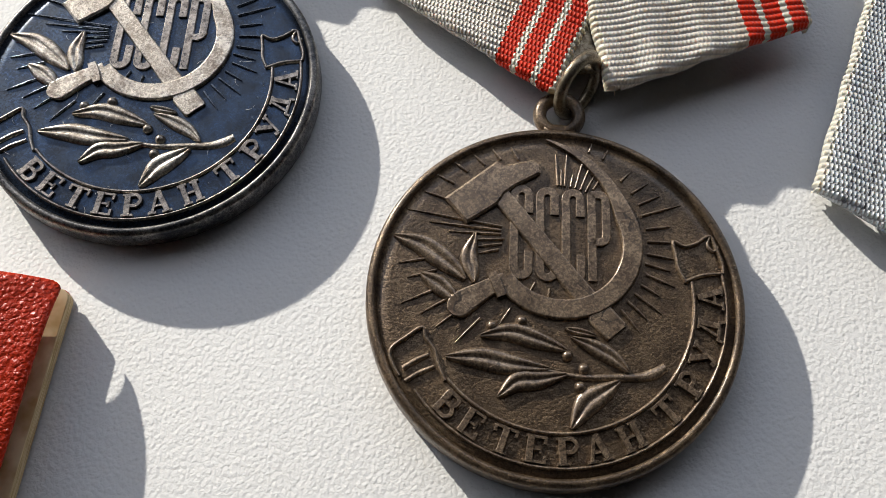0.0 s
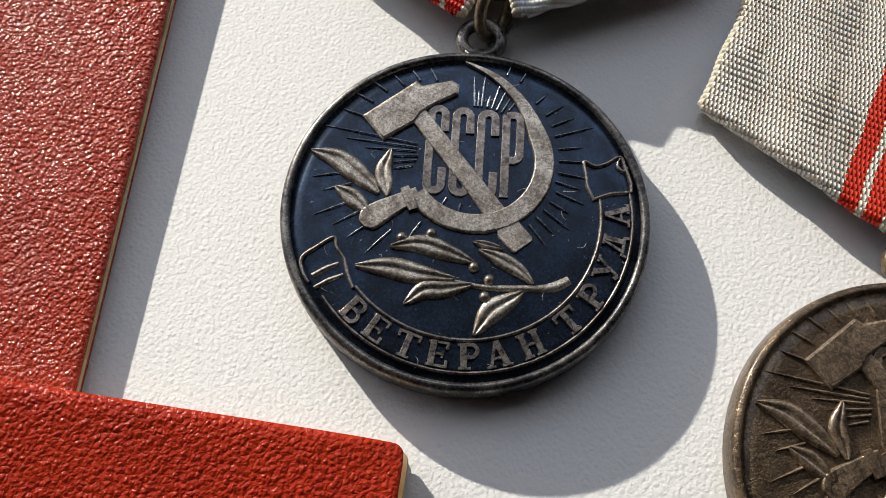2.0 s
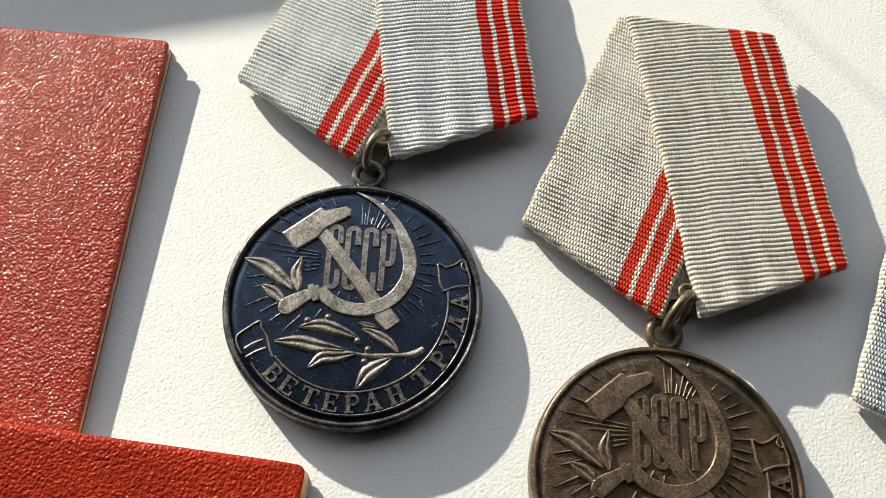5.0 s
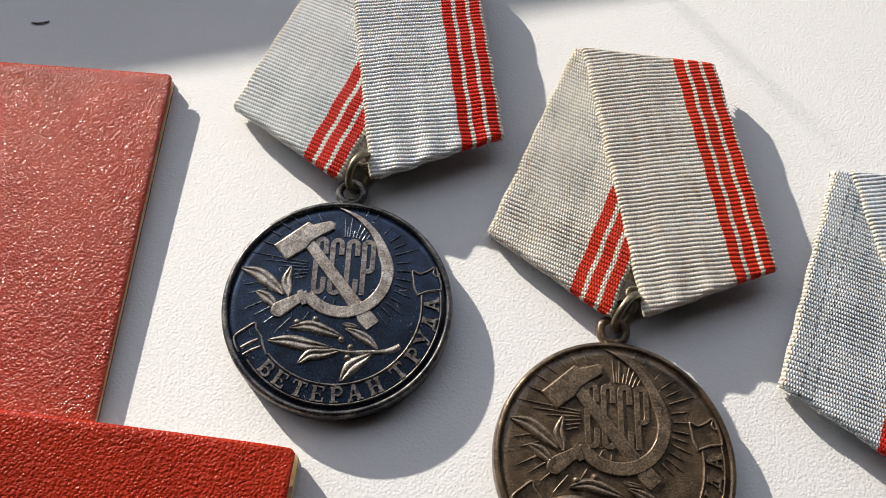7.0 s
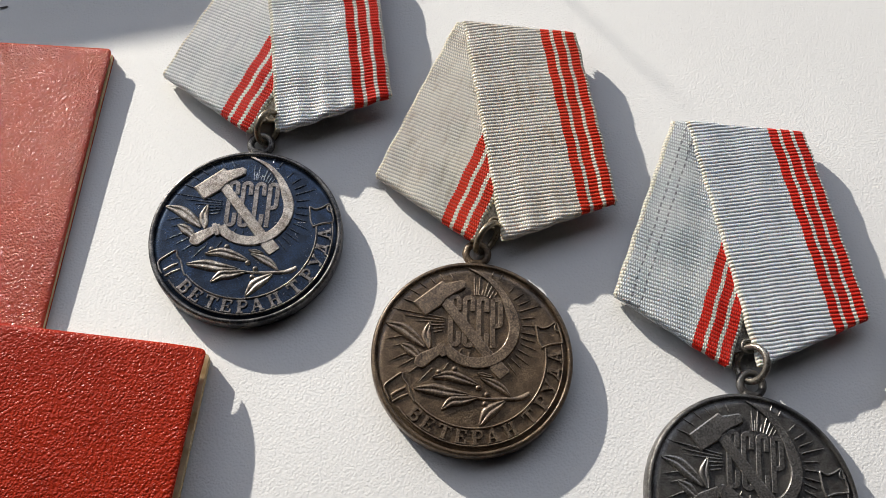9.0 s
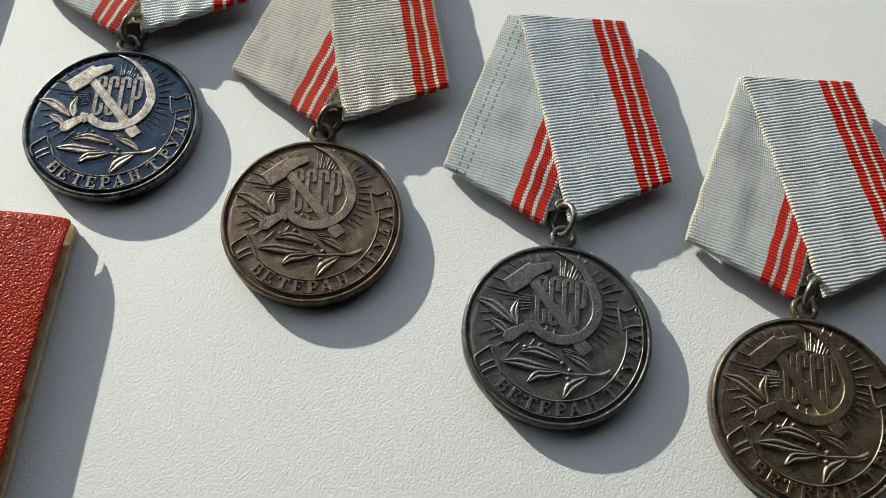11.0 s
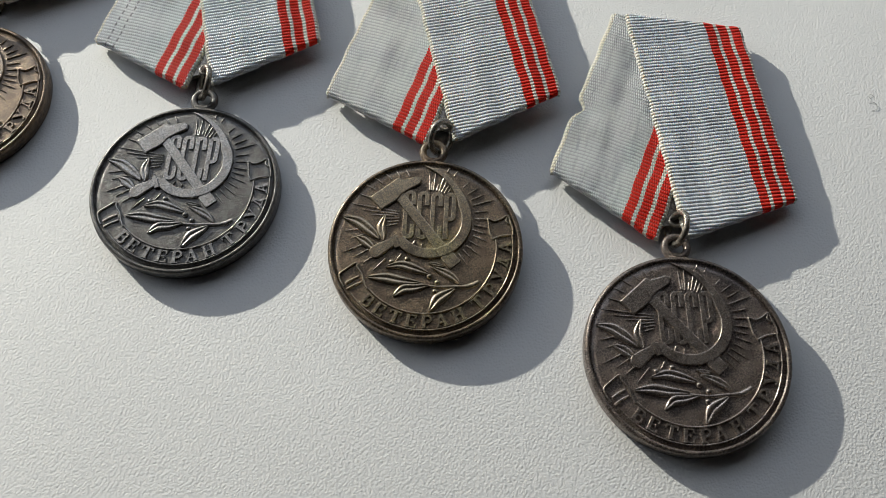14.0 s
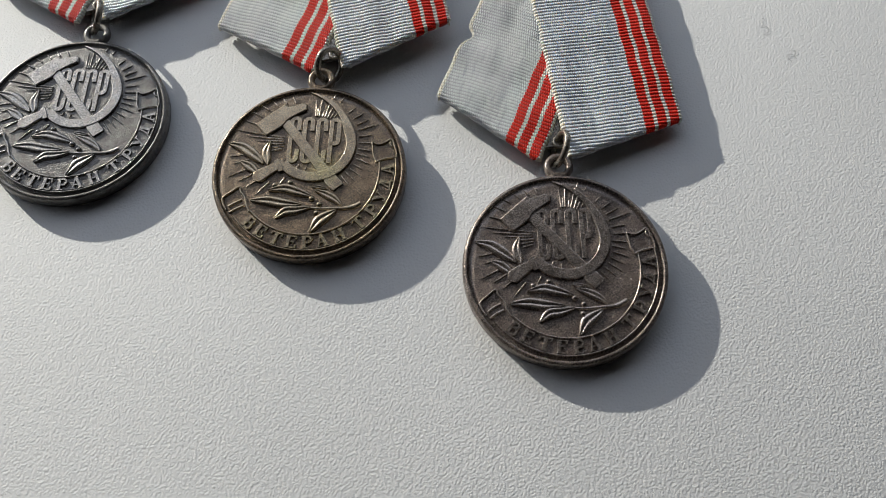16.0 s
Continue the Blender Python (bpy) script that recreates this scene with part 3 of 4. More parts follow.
def medal_disc(parent, m, field, relief, script, edge, beam):
    k = MM
    disc = shared("disc", MESHES["disc"], field, parent, m=m @ Matrix.Scale(k, 4))
    for key in ("rim", "lug", "hammer_head", "hammer_handle", "sickle", "sickle_handle", "collar", "stem"):
        shared(key, MESHES[key], edge if key in ("lug", "rim") else relief, disc)
    for i, key in enumerate(("C", "C", "C", "P")):
        x0 = -4.5 + 2.42 * i
        shared("letter", MESHES["tall_" + key], script, disc, m=Matrix.Translation((x0 + 0.53, 1.3 + 0.12 * i, 0)) @ Matrix.Rotation(radians(4.6), 4, "Z"))
    for me in LEAF_MESHES:
        shared("leaf", me, relief, disc)
    for x, y in BERRIES:
        shared("berry", MESHES["berry"], relief, disc, m=Matrix.Translation((x, y, FIELD + 0.05)))
    for me in RAY_MESHES:
        shared("ray", me, beam, disc)
    for n, me in BANNER:
        shared(n, me, script, disc)
    for ch, a in MOTTO:
        shared("letter", MESHES[ch], script, disc, m=Matrix.Translation((*polar(14.02, a), FIELD)) @ Matrix.Rotation(radians(a + 90), 4, "Z"))
    return disc


# ---- the ribbon block ----
HALF, TOP_Y, BAND_W = 22.4, 36.2, 22.4


def band_mesh(side, z_top, seed, tops, notch=0.0, pleat=0.1, roll=0.8):
    """One ribbed band: its outer edge runs from the side corner up to the top corner; it is folded under along the
    slanting lower edge of the pentagon and rolled over the top."""
    corner, top = Vector((side * HALF, 0)), Vector((tops[1] if side > 0 else tops[0], TOP_Y))
    along = (top - corner).normalized()
    across = Vector((along.y, -along.x)) * (-side)
    across = across if across.x * side < 0 else -across
    point = Vector((3.0, -10.6)) if side > 0 else Vector((-2.5, -11.8))
    fold = (point - corner).normalized()
    inward = Vector((-fold.y, fold.x))
    inward = inward if inward.y > 0 else -inward
    low, length = -12.8, 52.0 if side < 0 else 44.0
    nb, na = int((length - low) / PITCH * 6), 64
    bs = low + np.arange(nb) * PITCH / 6
    al = np.concatenate([np.linspace(0, 1.2, 10)[:-1], np.linspace(1.2, BAND_W - 1.2, na - 17), np.linspace(BAND_W - 1.2, BAND_W, 10)[1:]])
    B, A = np.meshgrid(bs, al, indexing="ij")
    B_rib = B + 0.08 * np.sin(A * 0.33 + seed) + 0.025 * np.sin(A * 1.3 + 2 * seed + B * 0.15)
    uneven = 1 + 0.16 * np.sin(np.floor(B_rib / PITCH) * 12.9898 + seed) + 0.08 * np.sin(A * 0.9 + np.floor(B_rib / PITCH) * 2.4)
    rib = uneven * np.abs(np.sin(np.pi * B_rib / PITCH)) ** 0.65
    edge = np.minimum(A, BAND_W - A)
    A2 = A + np.where(A < 0.2, -0.1 * rib, 0) + np.where(A > BAND_W - 0.2, 0.1 * rib, 0) + 0.08 * np.sin(B * 0.9 + seed)
    X = corner.x + along.x * B + across.x * A2
    Y = corner.y + along.y * B + across.y * A2
    d = (X - corner.x) * inward.x + (Y - corner.y) * inward.y + 0.05 * np.sin(A * 0.9 + seed)
    # soft waves, and loose pleats that gather along the fold
    wave = 0.07 * np.sin(A * 0.5 + seed) * np.sin(B * 0.21 + seed * 2) + 2 * pleat * np.sin(A * 1.25 + seed * 1.3) * np.exp(-np.maximum(d, 0) / 7.0) + 0.05 * np.sin(A * 0.8 + B * 0.12 + seed)
    Z = z_top + 0.175 * rib + wave + np.where(edge < 0.5, 0.10 * rib, 0) - 0.85 * (1 - np.sqrt(np.maximum(0, 1 - (np.maximum(0, 0.85 - edge) / 0.85) ** 2)))
    # the side corner droops
    Z = Z - 0.35 * np.exp(-((X - corner.x) ** 2 + (Y - corner.y) ** 2) / 40.0)
    # the fold under
    past = np.maximum(0, -d)
    ang = np.minimum(past / roll, math.pi)
    move = np.where(past > 0, past - roll * np.sin(ang) + np.maximum(0, past - math.pi * roll), 0)
    X, Y = X + inward.x * move, Y + inward.y * move
    Z = np.where(past > 0, Z - roll * (1 - np.cos(ang)), Z)
    # the turned-under end stays behind the outer edge
    short = np.where(past > 0.6, np.maximum(0, 0.3 - ((X - corner.x) * across.x + (Y - corner.y) * across.y)), 0)
    X, Y = X + across.x * short, Y + across.y * short
    out = np.where(past > 0.4, np.maximum(0, (X - corner.x) * across.x + (Y - corner.y) * across.y - (BAND_W - 0.8)), 0)
    X, Y = X - across.x * out, Y - across.y * out
    # the roll over the top
    over = np.maximum(0, Y - TOP_Y)
    ang = np.minimum(over / roll, math.pi)
    Yr = np.where(over > 0, TOP_Y + roll * np.sin(ang) - np.maximum(0, over - math.pi * roll), Y)
    Z = np.where(over > 0, Z - roll * (1 - np.cos(ang)), Z)
    if notch:
        dent = notch * np.exp(-((B - 14.0) / 1.6) ** 2) * np.exp(-A / 2.2)
        X, Yr = X + across.x * dent, Yr + across.y * dent
    verts = np.stack([X, Yr, Z], -1).reshape(-1, 3)
    idx = np.arange(nb * (na + 1)).reshape(nb, na + 1)
    f = np.stack([idx[:-1, :-1], idx[1:, :-1], idx[1:, 1:], idx[:-1, 1:]], -1).reshape(-1, 4)
    # drop what lies far past the rolls, and of the lower band what the upper one hides
    keep = (over.reshape(-1)[f].max(1) < 4.0) & (past.reshape(-1)[f].max(1) < 4.2) & ~((past.reshape(-1)[f].max(1) > 1.2) & (A.reshape(-1)[f].max(1) > BAND_W - 1.5))
    cx = X.reshape(-1)[f].mean(1)
    if side < 0:
        keep &= cx < 9.0
    f = f[keep]
    if side > 0:
        f = f[:, ::-1]
    used = np.unique(f)
    remap = -np.ones(len(verts), int)
    remap[used] = np.arange(len(used))
    me = bpy.data.meshes.new("band")
    me.from_pydata(verts[used].tolist(), [], remap[f].tolist())
    uv = me.uv_layers.new(name="UVMap")
    U = (A if side > 0 else BAND_W - A).reshape(-1)[used]
    V = (B_rib.reshape(-1)[used])
    li = np.empty(len(me.loops), np.int32)
    me.loops.foreach_get("vertex_index", li)
    uv.data.foreach_set("uv", np.stack([U[li], V[li]], -1).astype(np.float32).ravel())
    me.polygons.foreach_set("use_smooth", np.ones(len(me.polygons), bool))
    me.materials.append(None)
    me.update()
    return me


PLATE_OUT = [(-19.6, 0.9), (-8.5, TOP_Y - 1.5), (10.8, TOP_Y - 1.5), (19.4, 1.0), (3.0, -8.0), (-2.0, -9.4)]


def plate_mesh():
    bm = bmesh.new()
    top = [bm.verts.new((x, y, -1.0)) for x, y in PLATE_OUT]
    low = [bm.verts.new((x, y, -2.0)) for x, y in PLATE_OUT]
    bm.faces.new(top)
    bm.faces.new(low[::-1])
    for i in range(len(top)):
        j = (i + 1) % len(top)
        bm.faces.new((top[i], low[i], low[j], top[j]))
    return as_mesh("backing_plate", bm, smooth=False)


def pin_mesh(h):
    bm = bmesh.new()
    r = bmesh.ops.create_cone(bm, cap_ends=True, segments=12, radius1=0.45, radius2=0.45, depth=28)
    bmesh.ops.rotate(bm, verts=r["verts"], matrix=Matrix.Rotation(radians(90), 3, "Y"))
    bmesh.ops.translate(bm, verts=r["verts"], vec=(0, 20, -h + 0.45))
    for x in (-12, 12):
        box(bm, x - 1, x + 1, 19, 21, -h + 0.4, -1.6)
    return as_mesh("brooch_pin", bm)


PLATE = plate_mesh()


def ribbon_block(parent, m, height, seed, cloth, metal, tops, notch, pleat=0.1, lean=0.0):
    """The pentagon: a metal plate on a brooch pin, two ribbed bands folded over it, and the eye at its lower point."""
    plate = shared("ribbon_mount", PLATE, metal, parent, "metal mount wrapped in ribbed ribbon", m=m @ pose(0, 0, height * MM, 0, lean, 0) @ Matrix.Scale(MM, 4))
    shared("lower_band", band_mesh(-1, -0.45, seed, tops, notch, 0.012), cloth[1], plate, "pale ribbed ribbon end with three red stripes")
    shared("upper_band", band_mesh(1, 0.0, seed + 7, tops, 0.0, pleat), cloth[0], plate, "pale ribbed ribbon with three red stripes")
    shared("brooch_pin", pin_mesh(height), metal, plate)
    eye = torus(1.05, 0.38, 1.0, 32, 10)
    bmesh.ops.translate(eye, verts=eye.verts, vec=(0.7, -8.0, -0.9))
    shared("eye", as_mesh("eye", eye), metal, plate)
    return plate


NAVY = metal_mat("navy_patina", (0.013, 0.022, 0.038), (0.032, 0.06, 0.112), 0.25, 0.95, 1e-05, 0.25)
NAVY_RAY = metal_mat("navy_ray", (0.1, 0.12, 0.15), (0.28, 0.31, 0.36), 0.24, 0.9, 1e-05, 0.2, 0.2)
NAVY_EDGE = metal_mat("navy_worn_edge", (0.04, 0.043, 0.052), (0.3, 0.28, 0.255), 0.32, 0.8, 2e-05, 0.1)
TIN = metal_mat("rubbed_tin", (0.19, 0.15, 0.115), (0.72, 0.655, 0.56), 0.33, 0.85, 4e-05, 0.4, 0.5)
DARK_TIN = metal_mat("dark_rubbed_tin", (0.12, 0.1, 0.085), (0.48, 0.425, 0.37), 0.3, 0.85, 2e-05, 0.3, 0.35)
BRONZE_A = metal_mat("brown_patina", (0.088, 0.057, 0.031), (0.235, 0.16, 0.092), 0.32, 0.65, 1.3e-04, 0.35)
BRONZE_A2 = metal_mat("brown_patina_rubbed", (0.15, 0.1, 0.06), (0.46, 0.335, 0.215), 0.28, 0.55, 3e-05, 0.55, 0.6, True)
GREY_A = metal_mat("grey_patina", (0.105, 0.1, 0.093), (0.2, 0.192, 0.18), 0.34, 0.8, 0.0001, 0.25)
GREY_A2 = metal_mat("grey_patina_rubbed", (0.28, 0.266, 0.246), (0.46, 0.44, 0.41), 0.26, 0.8, 2e-05, 0.4)
GOLD_A = metal_mat("olive_patina", (0.105, 0.076, 0.05), (0.25, 0.187, 0.122), 0.25, 0.8, 1.2e-04, 0.35, 0.4, False, (2.6, 0.6, 7.0, (0.5, 0.41, 0.2)))
GOLD_A2 = metal_mat("olive_patina_rubbed", (0.32, 0.245, 0.152), (0.6, 0.49, 0.32), 0.2, 0.85, 2e-05, 0.8, 0.5, False, (2.6, 0.6, 6.0, (0.72, 0.62, 0.30)))
# rays in a paler metal, the sun's glints put into the colour
GOLD_RAY_GLINT = metal_mat("olive_ray_glint", (0.5, 0.4, 0.3), (0.86, 0.76, 0.62), 0.2, 0.85, 1e-05, 0.6, 0.2)
UMBER_A = metal_mat("umber_patina", (0.15, 0.121, 0.102), (0.3, 0.248, 0.213), 0.26, 0.8, 1.1e-04, 0.25)
UMBER_A2 = metal_mat("umber_patina_rubbed", (0.32, 0.265, 0.225), (0.6, 0.515, 0.445), 0.2, 0.85, 2e-05, 0.5)
WIRE = metal_mat("old_wire", (0.20, 0.165, 0.11), (0.40, 0.34, 0.25), 0.35, 0.9, 0.00002)
WIRE_GREY = metal_mat("old_grey_wire", (0.2, 0.18, 0.15), (0.46, 0.425, 0.37), 0.3, 0.9, 0.00002)
RED_THREAD = (0.84, 0.027, 0.01)
SMOOTH, BEADED = 0.00005, 0.00012      # the ribs of the upper band are plain, those of the lower one beaded


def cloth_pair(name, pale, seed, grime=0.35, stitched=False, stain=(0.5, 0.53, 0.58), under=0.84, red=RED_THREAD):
    # under puts the lower band's weaker light into a darker cloth colour
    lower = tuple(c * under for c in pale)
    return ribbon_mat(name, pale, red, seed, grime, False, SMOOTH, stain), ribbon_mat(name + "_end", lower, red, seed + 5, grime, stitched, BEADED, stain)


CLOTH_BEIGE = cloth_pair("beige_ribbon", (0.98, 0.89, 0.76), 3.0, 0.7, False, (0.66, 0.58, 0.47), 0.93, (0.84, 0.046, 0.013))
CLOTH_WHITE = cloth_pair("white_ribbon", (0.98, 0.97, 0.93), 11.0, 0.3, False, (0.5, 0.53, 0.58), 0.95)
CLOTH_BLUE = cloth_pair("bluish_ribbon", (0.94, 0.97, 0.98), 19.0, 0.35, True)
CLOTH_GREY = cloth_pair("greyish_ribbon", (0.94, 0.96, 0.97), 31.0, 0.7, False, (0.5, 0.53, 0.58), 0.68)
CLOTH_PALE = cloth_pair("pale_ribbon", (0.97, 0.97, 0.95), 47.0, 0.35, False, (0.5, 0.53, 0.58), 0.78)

# centre x, y, height of the rim, tilts, turn; ribbon: left and right corner, height, top corners, notch in its left edge
MEDALS = [
    ("dark navy medal with rubbed silvery relief on a white striped ribbon", (0, -0.03, 2.66, -0.6, -0.6, 0), ((-22.5, 32.6), (21.9, 32.3), 4.15, (-11.4, 13.6), 0), (NAVY, TIN, DARK_TIN, NAVY_EDGE, NAVY_RAY), CLOTH_WHITE),
    ("worn brown bronze medal on a stained beige striped ribbon", (42.3, -17.9, 2.68, -0.4, 0.4, -0.8), ((21.4, 15.6), (66.1, 14.5), 3.9, (-11.9, 12.8), 0), (BRONZE_A, BRONZE_A2, BRONZE_A2, BRONZE_A, BRONZE_A2), CLOTH_BEIGE),
    ("dark grey metal medal on a bluish white striped ribbon", (89.1, -36.7, 2.75, 0.2, 0.1, -5.7), ((65.7, -3.4), (111.7, -2.9), 3.65, (-11.6, 14.3), 0), (GREY_A, GREY_A2, GREY_A2, GREY_A, GREY_A2), CLOTH_BLUE),
    ("glossy brown medal with a brassy spot on white striped ribbon", (133.3, -47.7, 3.2, 1.6, -0.6, -6.1), ((112.7, -15.2), (158.7, -14.4), 4.05, (-9.4, 14.3), 0), (GOLD_A, GOLD_A2, GOLD_A2, GOLD_A, GOLD_RAY_GLINT), CLOTH_PALE),
    ("umber brown medal on a grey-white striped ribbon with a notched edge", (177.7, -65.9, 3.1, 1.4, -0.5, -2.4), ((155.8, -31.0), (200.6, -36.1), 3.5, (-13.2, 12.5), 1.6), (UMBER_A, UMBER_A2, UMBER_A2, UMBER_A, UMBER_A2), CLOTH_GREY),
]
for i, (label, (mx, my, mz, tx, ty, phi), (lc, rc, rh, tops, notch), mats, cloth) in enumerate(MEDALS):
    medal = new("medal")
    wire = WIRE if i < 2 else WIRE_GREY
    medal.location = (mx * MM, my * MM, 0)
    tagged(medal, label, "medal", "row of medals on the table")
    disc = medal_disc(medal, pose(0, 0, mz * MM, tx, ty, phi), *mats)
    mid = ((lc[0] + rc[0]) / 2 - mx, (lc[1] + rc[1]) / 2 - my)
    turn = math.degrees(math.atan2(rc[1] - lc[1], rc[0] - lc[0]))
    ribbon_block(medal, pose(mid[0] * MM, mid[1] * MM, 0, 0, 0, turn), rh, 11 + i, cloth, wire, tops, notch, (0.10, 0.07, 0.035, 0.045, 0.03)[i], (-1.4, -1.7, -0.3, -0.8, 0.8)[i])
    lug_at = Vector(polar(19.6, 93.2 + phi))
    eye_at = Vector(mid) + Matrix.Rotation(radians(turn), 2) @ Vector((0.7, -9.4))
    span = eye_at - lug_at
    ring_mid = lug_at + span.normalized() * 2.7
    lean = (-74, -76, 58, -64, 72)[i]
    shared("jump_ring", as_mesh("jump_ring", torus(3.0, 0.6, 1.0, 44, 12)), wire, medal, m=pose(ring_mid.x * MM, ring_mid.y * MM, (mz + 0.5) * MM, 0, 0, math.degrees(math.atan2(span.y, span.x)) - 90) @ pose(0, 0, 0, 0, -lean, 0) @ Matrix.Scale(MM, 4))

# ---- the booklets ----


def rounded(w, h, r=1.6, k=6):
    out = []
    for cx, cy, a0 in ((w - r, h - r, 0), (r, h - r, 90), (r, r, 180), (w - r, r, 270)):
        out += [(cx + r * math.cos(radians(a0 + 90 * i / k)), cy + r * math.sin(radians(a0 + 90 * i / k))) for i in range(k + 1)]
    return out


def sheet(w, h, z0, z1, r, bev):
    bm = bmesh.new()
    out = rounded(w, h, r)
    rings = []
    for inset, z in ((bev, z0), (0, z0 + bev), (0, z1 - bev), (bev * 0.3, z1 - bev * 0.3), (bev, z1)):
        rings.append([bm.verts.new((w / 2 + (x - w / 2) * (1 - 2 * inset / w), h / 2 + (y - h / 2) * (1 - 2 * inset / h), z)) for x, y in out])
    n = len(out)
    for a, b in zip(rings, rings[1:]):
        for i in range(n):
            bm.faces.new((a[i], a[(i + 1) % n], b[(i + 1) % n], b[i]))
    bm.faces.new(rings[0][::-1])
    bm.faces.new(rings[-1])
    return bm


def cover_mesh(w, h, warp, thick=0.45, r=1.0):
    """A cover board with rounded corners and rolled edges, its upper face at z = warp(x, y); x, y from the right upper corner."""
    bm = bmesh.new()
    nx, ny = 56, 48
    gx = -w * np.linspace(0, 1, nx) ** 1.6
    gy = -h * np.linspace(0, 1, ny) ** 1.4
    low, top = {}, {}
    for i, x in enumerate(gx):
        for j, y in enumerate(gy):
            px, py = x, y
            for cx, cy, sx, sy in ((-r, -r, 1, 1), (-w + r, -r, -1, 1), (-r, -h + r, 1, -1), (-w + r, -h + r, -1, -1)):
                if (px - cx) * sx > 0 and (py - cy) * sy > 0:
                    ux, uy = (px - cx) / r, (py - cy) / r
                    px, py = cx + r * ux * math.sqrt(1 - uy * uy / 2), cy + r * uy * math.sqrt(1 - ux * ux / 2)
            e = min(-x, w + x, -y, h + y)
            z = warp(px, py)
            top[i, j] = bm.verts.new((px, py, z - 0.22 * math.exp(-e / 0.25)))
            low[i, j] = bm.verts.new((px, py, z - thick))
    for i in range(nx - 1):
        for j in range(ny - 1):
            bm.faces.new((top[i, j], top[i + 1, j], top[i + 1, j + 1], top[i, j + 1]))
            bm.faces.new((low[i, j], low[i, j + 1], low[i + 1, j + 1], low[i + 1, j]))
    rim = [(i, 0) for i in range(nx)] + [(nx - 1, j) for j in range(1, ny)] + [(i, ny - 1) for i in range(nx - 2, -1, -1)] + [(0, j) for j in range(ny - 2, 0, -1)]
    for a, b in zip(rim, rim[1:] + rim[:1]):
        bm.faces.new((top[a], top[b], low[b], low[a]))
    return bm


def booklet(label, m, w, h, cover, block, warp, out, leaves=0.0):
    """A closed booklet: lower cover, page block, and an upper cover that gapes; its right upper corner at the pose."""
    root = new("booklet")
    root.matrix_world = m
    tagged(root, label, "booklet", "red booklets")
    s = Matrix.Scale(MM, 4)
    part("back_cover", cover_mesh(w, h, lambda x, y: 0.5), cover, root, m=s)
    part("page_block", sheet(w - 0.2, h - 0.5, 0.5, block, 1.0, 0.08), PAPER, root, "cream board and page edges", m=pose((out - w + 0.1) * MM, (-h + 0.1) * MM, 0) @ s, smooth=False)
    if leaves:
        part("inner_leaves", sheet(w - 5, h - 9, block + 0.01, leaves, 1.4, 0.08), PAPER, root, "thin cream leaves under the cover", m=pose((-w + 2.4) * MM, (-h + 1.5) * MM, 0) @ s, smooth=False)
    part("front_cover", cover_mesh(w, h, warp), cover, root, m=s)
    return root


def warp_a(x, y):
    return 2.3 - 0.75 * min(1, -y / 58)


def warp_b(x, y):
    # the cover gapes, and its corner bends down
    return 3.3 + 1.0 * math.exp(x / 22.0) - 1.55 * math.exp(-math.hypot(x, y) / 2.6)


booklet("closed red leatherette booklet with worn grain", pose(-34.2 * MM, 36.9 * MM, 0, 0, 0, 3.4), 75, 105.0, RED_A, 1.2, warp_a, 0.15)
# this one lies half on the other
booklet("bright red leatherette booklet with cream page edges", pose(-2.2 * MM, -22.1 * MM, 0.0, 0, 3.3, 0.2), 75, 105, RED_B, 1.9, warp_b, 0.6, 2.7)
booklet("small dark red leatherette booklet lying alone on the table", pose(42.3 * MM, -81.6 * MM, 0.0, 0, 0, -6.5), 40, 56, RED_C, 1.9, lambda x, y: 2.5 + 0.15 * math.exp(x / 12.0), 1.0)


# ---- lint and dust ----
LINT = node_mat("pale_lint", (0.75, 0.73, 0.70), 0.9)[0]


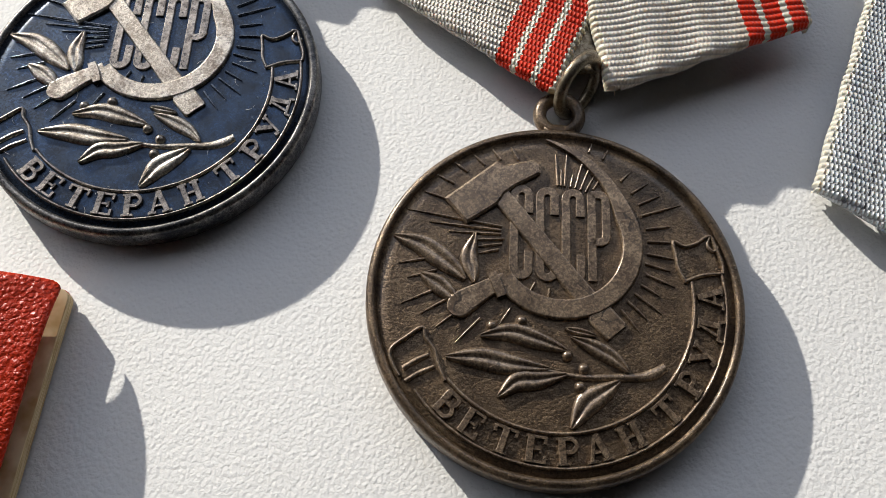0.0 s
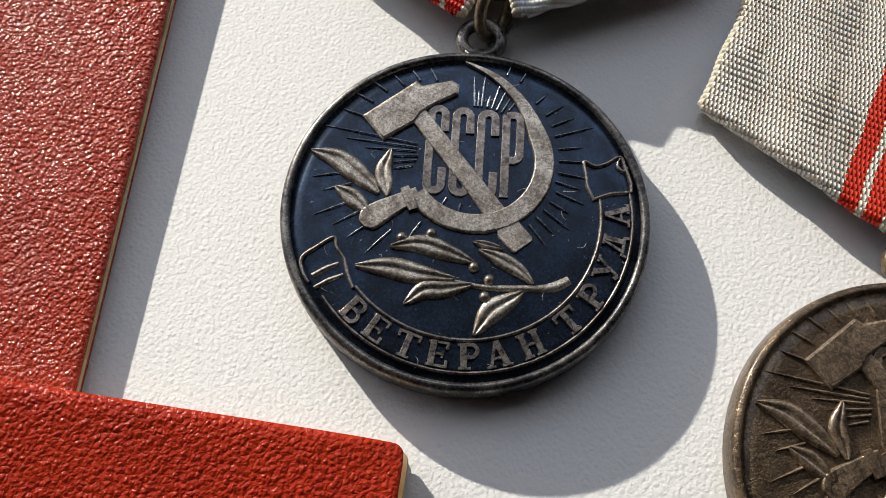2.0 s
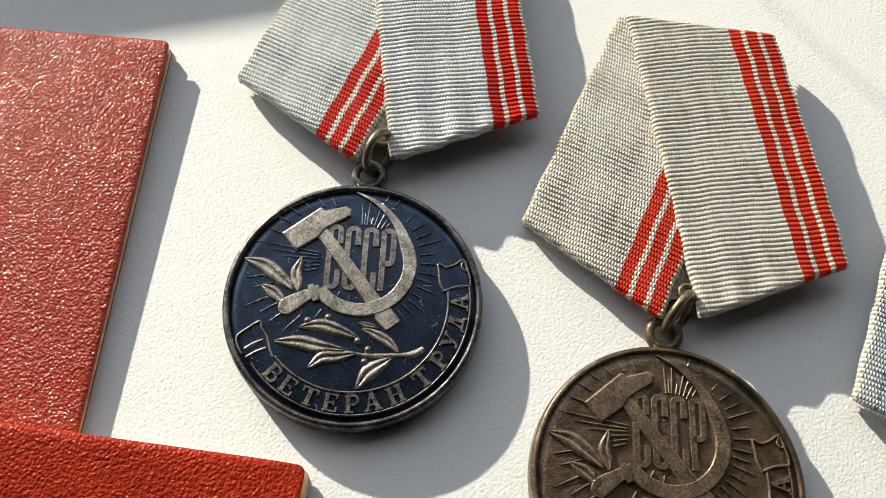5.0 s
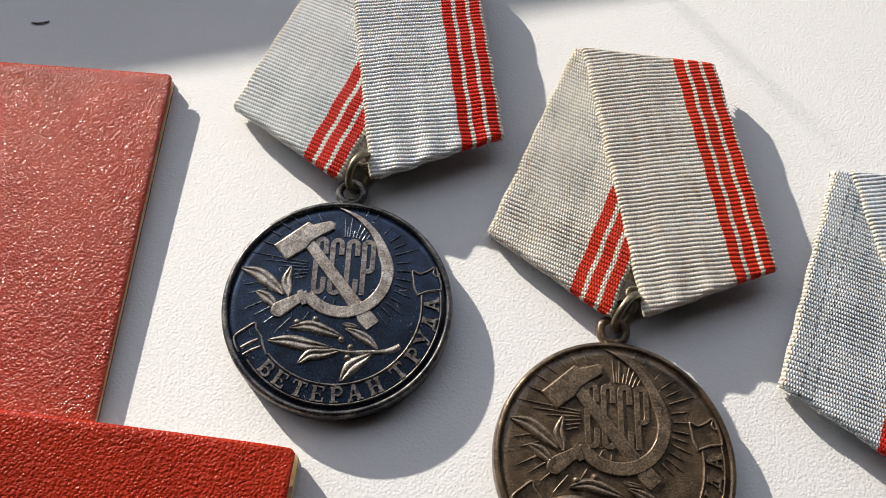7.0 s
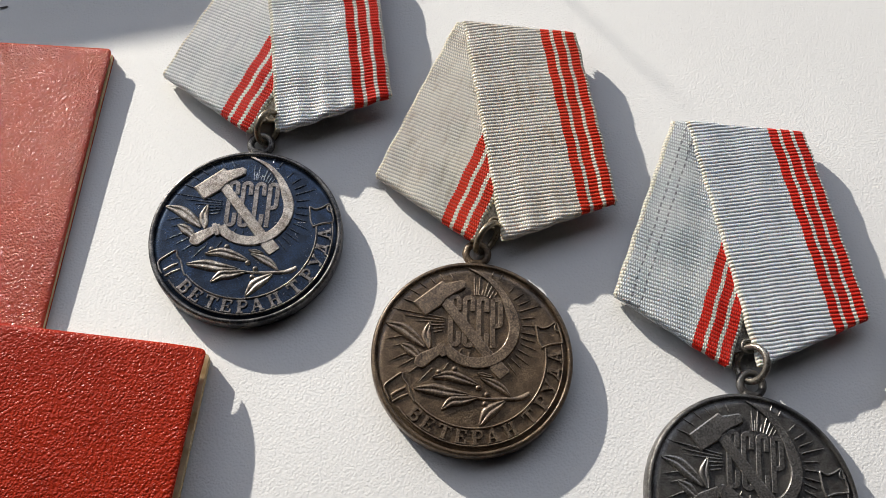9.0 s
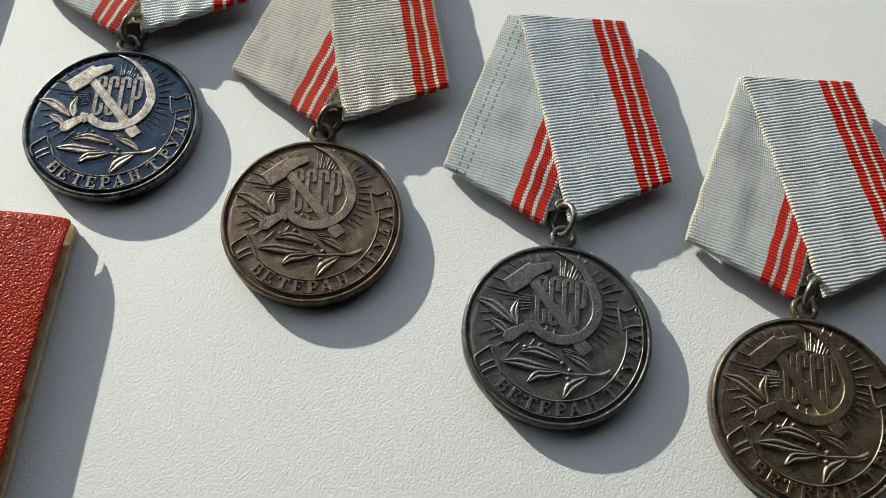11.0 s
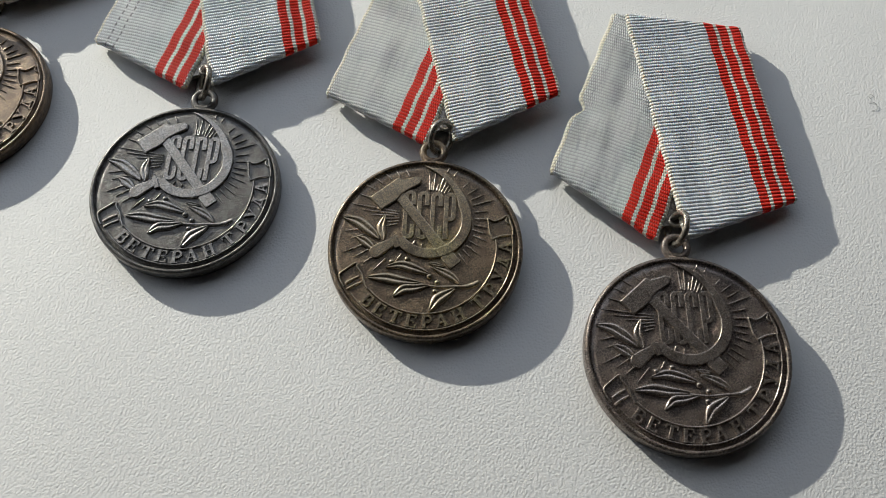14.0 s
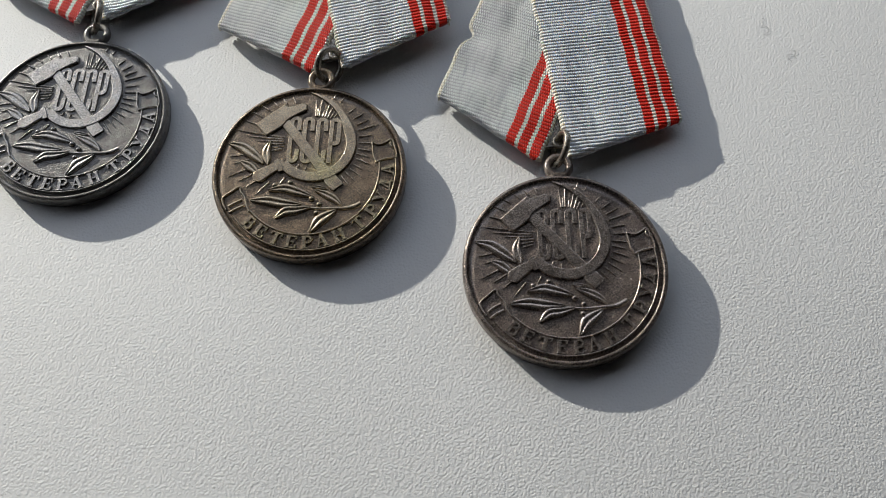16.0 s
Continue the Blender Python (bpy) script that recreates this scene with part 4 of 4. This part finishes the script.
def fibre(x, y, z, size, turn, bend, thick=0.025):
    """A short curled hair lying at x, y, z (millimetres)."""
    bm = bmesh.new()
    pts = []
    for k in range(9):
        t = k / 8 - 0.5
        a = turn + bend * t
        pts.append(Vector((x + size * t * math.cos(a), y + size * t * math.sin(a), z + 0.12 * (1 - 4 * t * t))))
    rings = []
    for k, p in enumerate(pts):
        d = (pts[min(k + 1, 8)] - pts[max(k - 1, 0)]).normalized()
        side = d.cross(Vector((0, 0, 1))).normalized()
        up = side.cross(d)
        rings.append([bm.verts.new(p + side * thick * math.cos(q) + up * thick * math.sin(q)) for q in (0.5, 2.6, 4.7)])
    for a, b in zip(rings, rings[1:]):
        for i in range(3):
            bm.faces.new((a[i], a[(i + 1) % 3], b[(i + 1) % 3], b[i]))
    return bm


def joined(name, makers, label, mat=None):
    bm = bmesh.new()
    for b in makers:
        me = bpy.data.meshes.new("lint")
        b.to_mesh(me)
        b.free()
        bm.from_mesh(me)
        bpy.data.meshes.remove(me)
    ob = part(name, bm, mat or LINT, None)
    ob.scale = (MM, MM, MM)
    return tagged(ob, label, "lint", kind="stuff")


rng = random.Random(5)
tufts = []
for k in range(130):
    r, a = 15.5 * math.sqrt(rng.random()), rng.uniform(0, 6.28)
    x, y = r * math.cos(a), r * math.sin(a)
    zz = 2.66 - x * math.sin(radians(-0.6)) + y * math.sin(radians(-0.6)) - 0.31
    tufts.append(fibre(x, y, zz, rng.uniform(0.1, 0.35) if k < 105 else rng.uniform(0.6, 1.5), rng.uniform(0, 6.28), rng.uniform(-1.6, 1.6), 0.018))
joined("dust_on_medal", tufts, "pale dust specks and hairs on the navy medal")
tufts = [fibre(64.5 + rng.uniform(-0.8, 0.8), 29.5 + rng.uniform(-1.5, 1.5), 3.3, rng.uniform(2.5, 5.5), rng.uniform(-0.9, -0.2), rng.uniform(-1.2, 1.2), 0.02) for k in range(8)]
tufts += [fibre(-31.5, -4 + k, 1.2, 2.0, 0.6 + k, 1.5, 0.03) for k in range(2)]
joined("lint_tuft", tufts, "pale hairs of lint beside a ribbon")
tufts = [fibre(220.2, -14.2, 0.06, 3.4, 1.8, 1.9, 0.035), fibre(219.2, -11.8, 0.06, 1.8, 0.6, -2.2, 0.03), fibre(223.1, -20.4, 0.06, 3.2, 0.7, -2.4, 0.035), fibre(224.6, -19.6, 0.06, 1.4, 2.0, 1.4, 0.03)]
tufts += [fibre(-60.2, 45.4, 0.08, 3.0, 0.25, 0.5, 0.16)]
joined("table_hairs", tufts, "dark curled hairs lying on the white table", node_mat("dark_hair", (0.16, 0.15, 0.15), 0.8)[0])
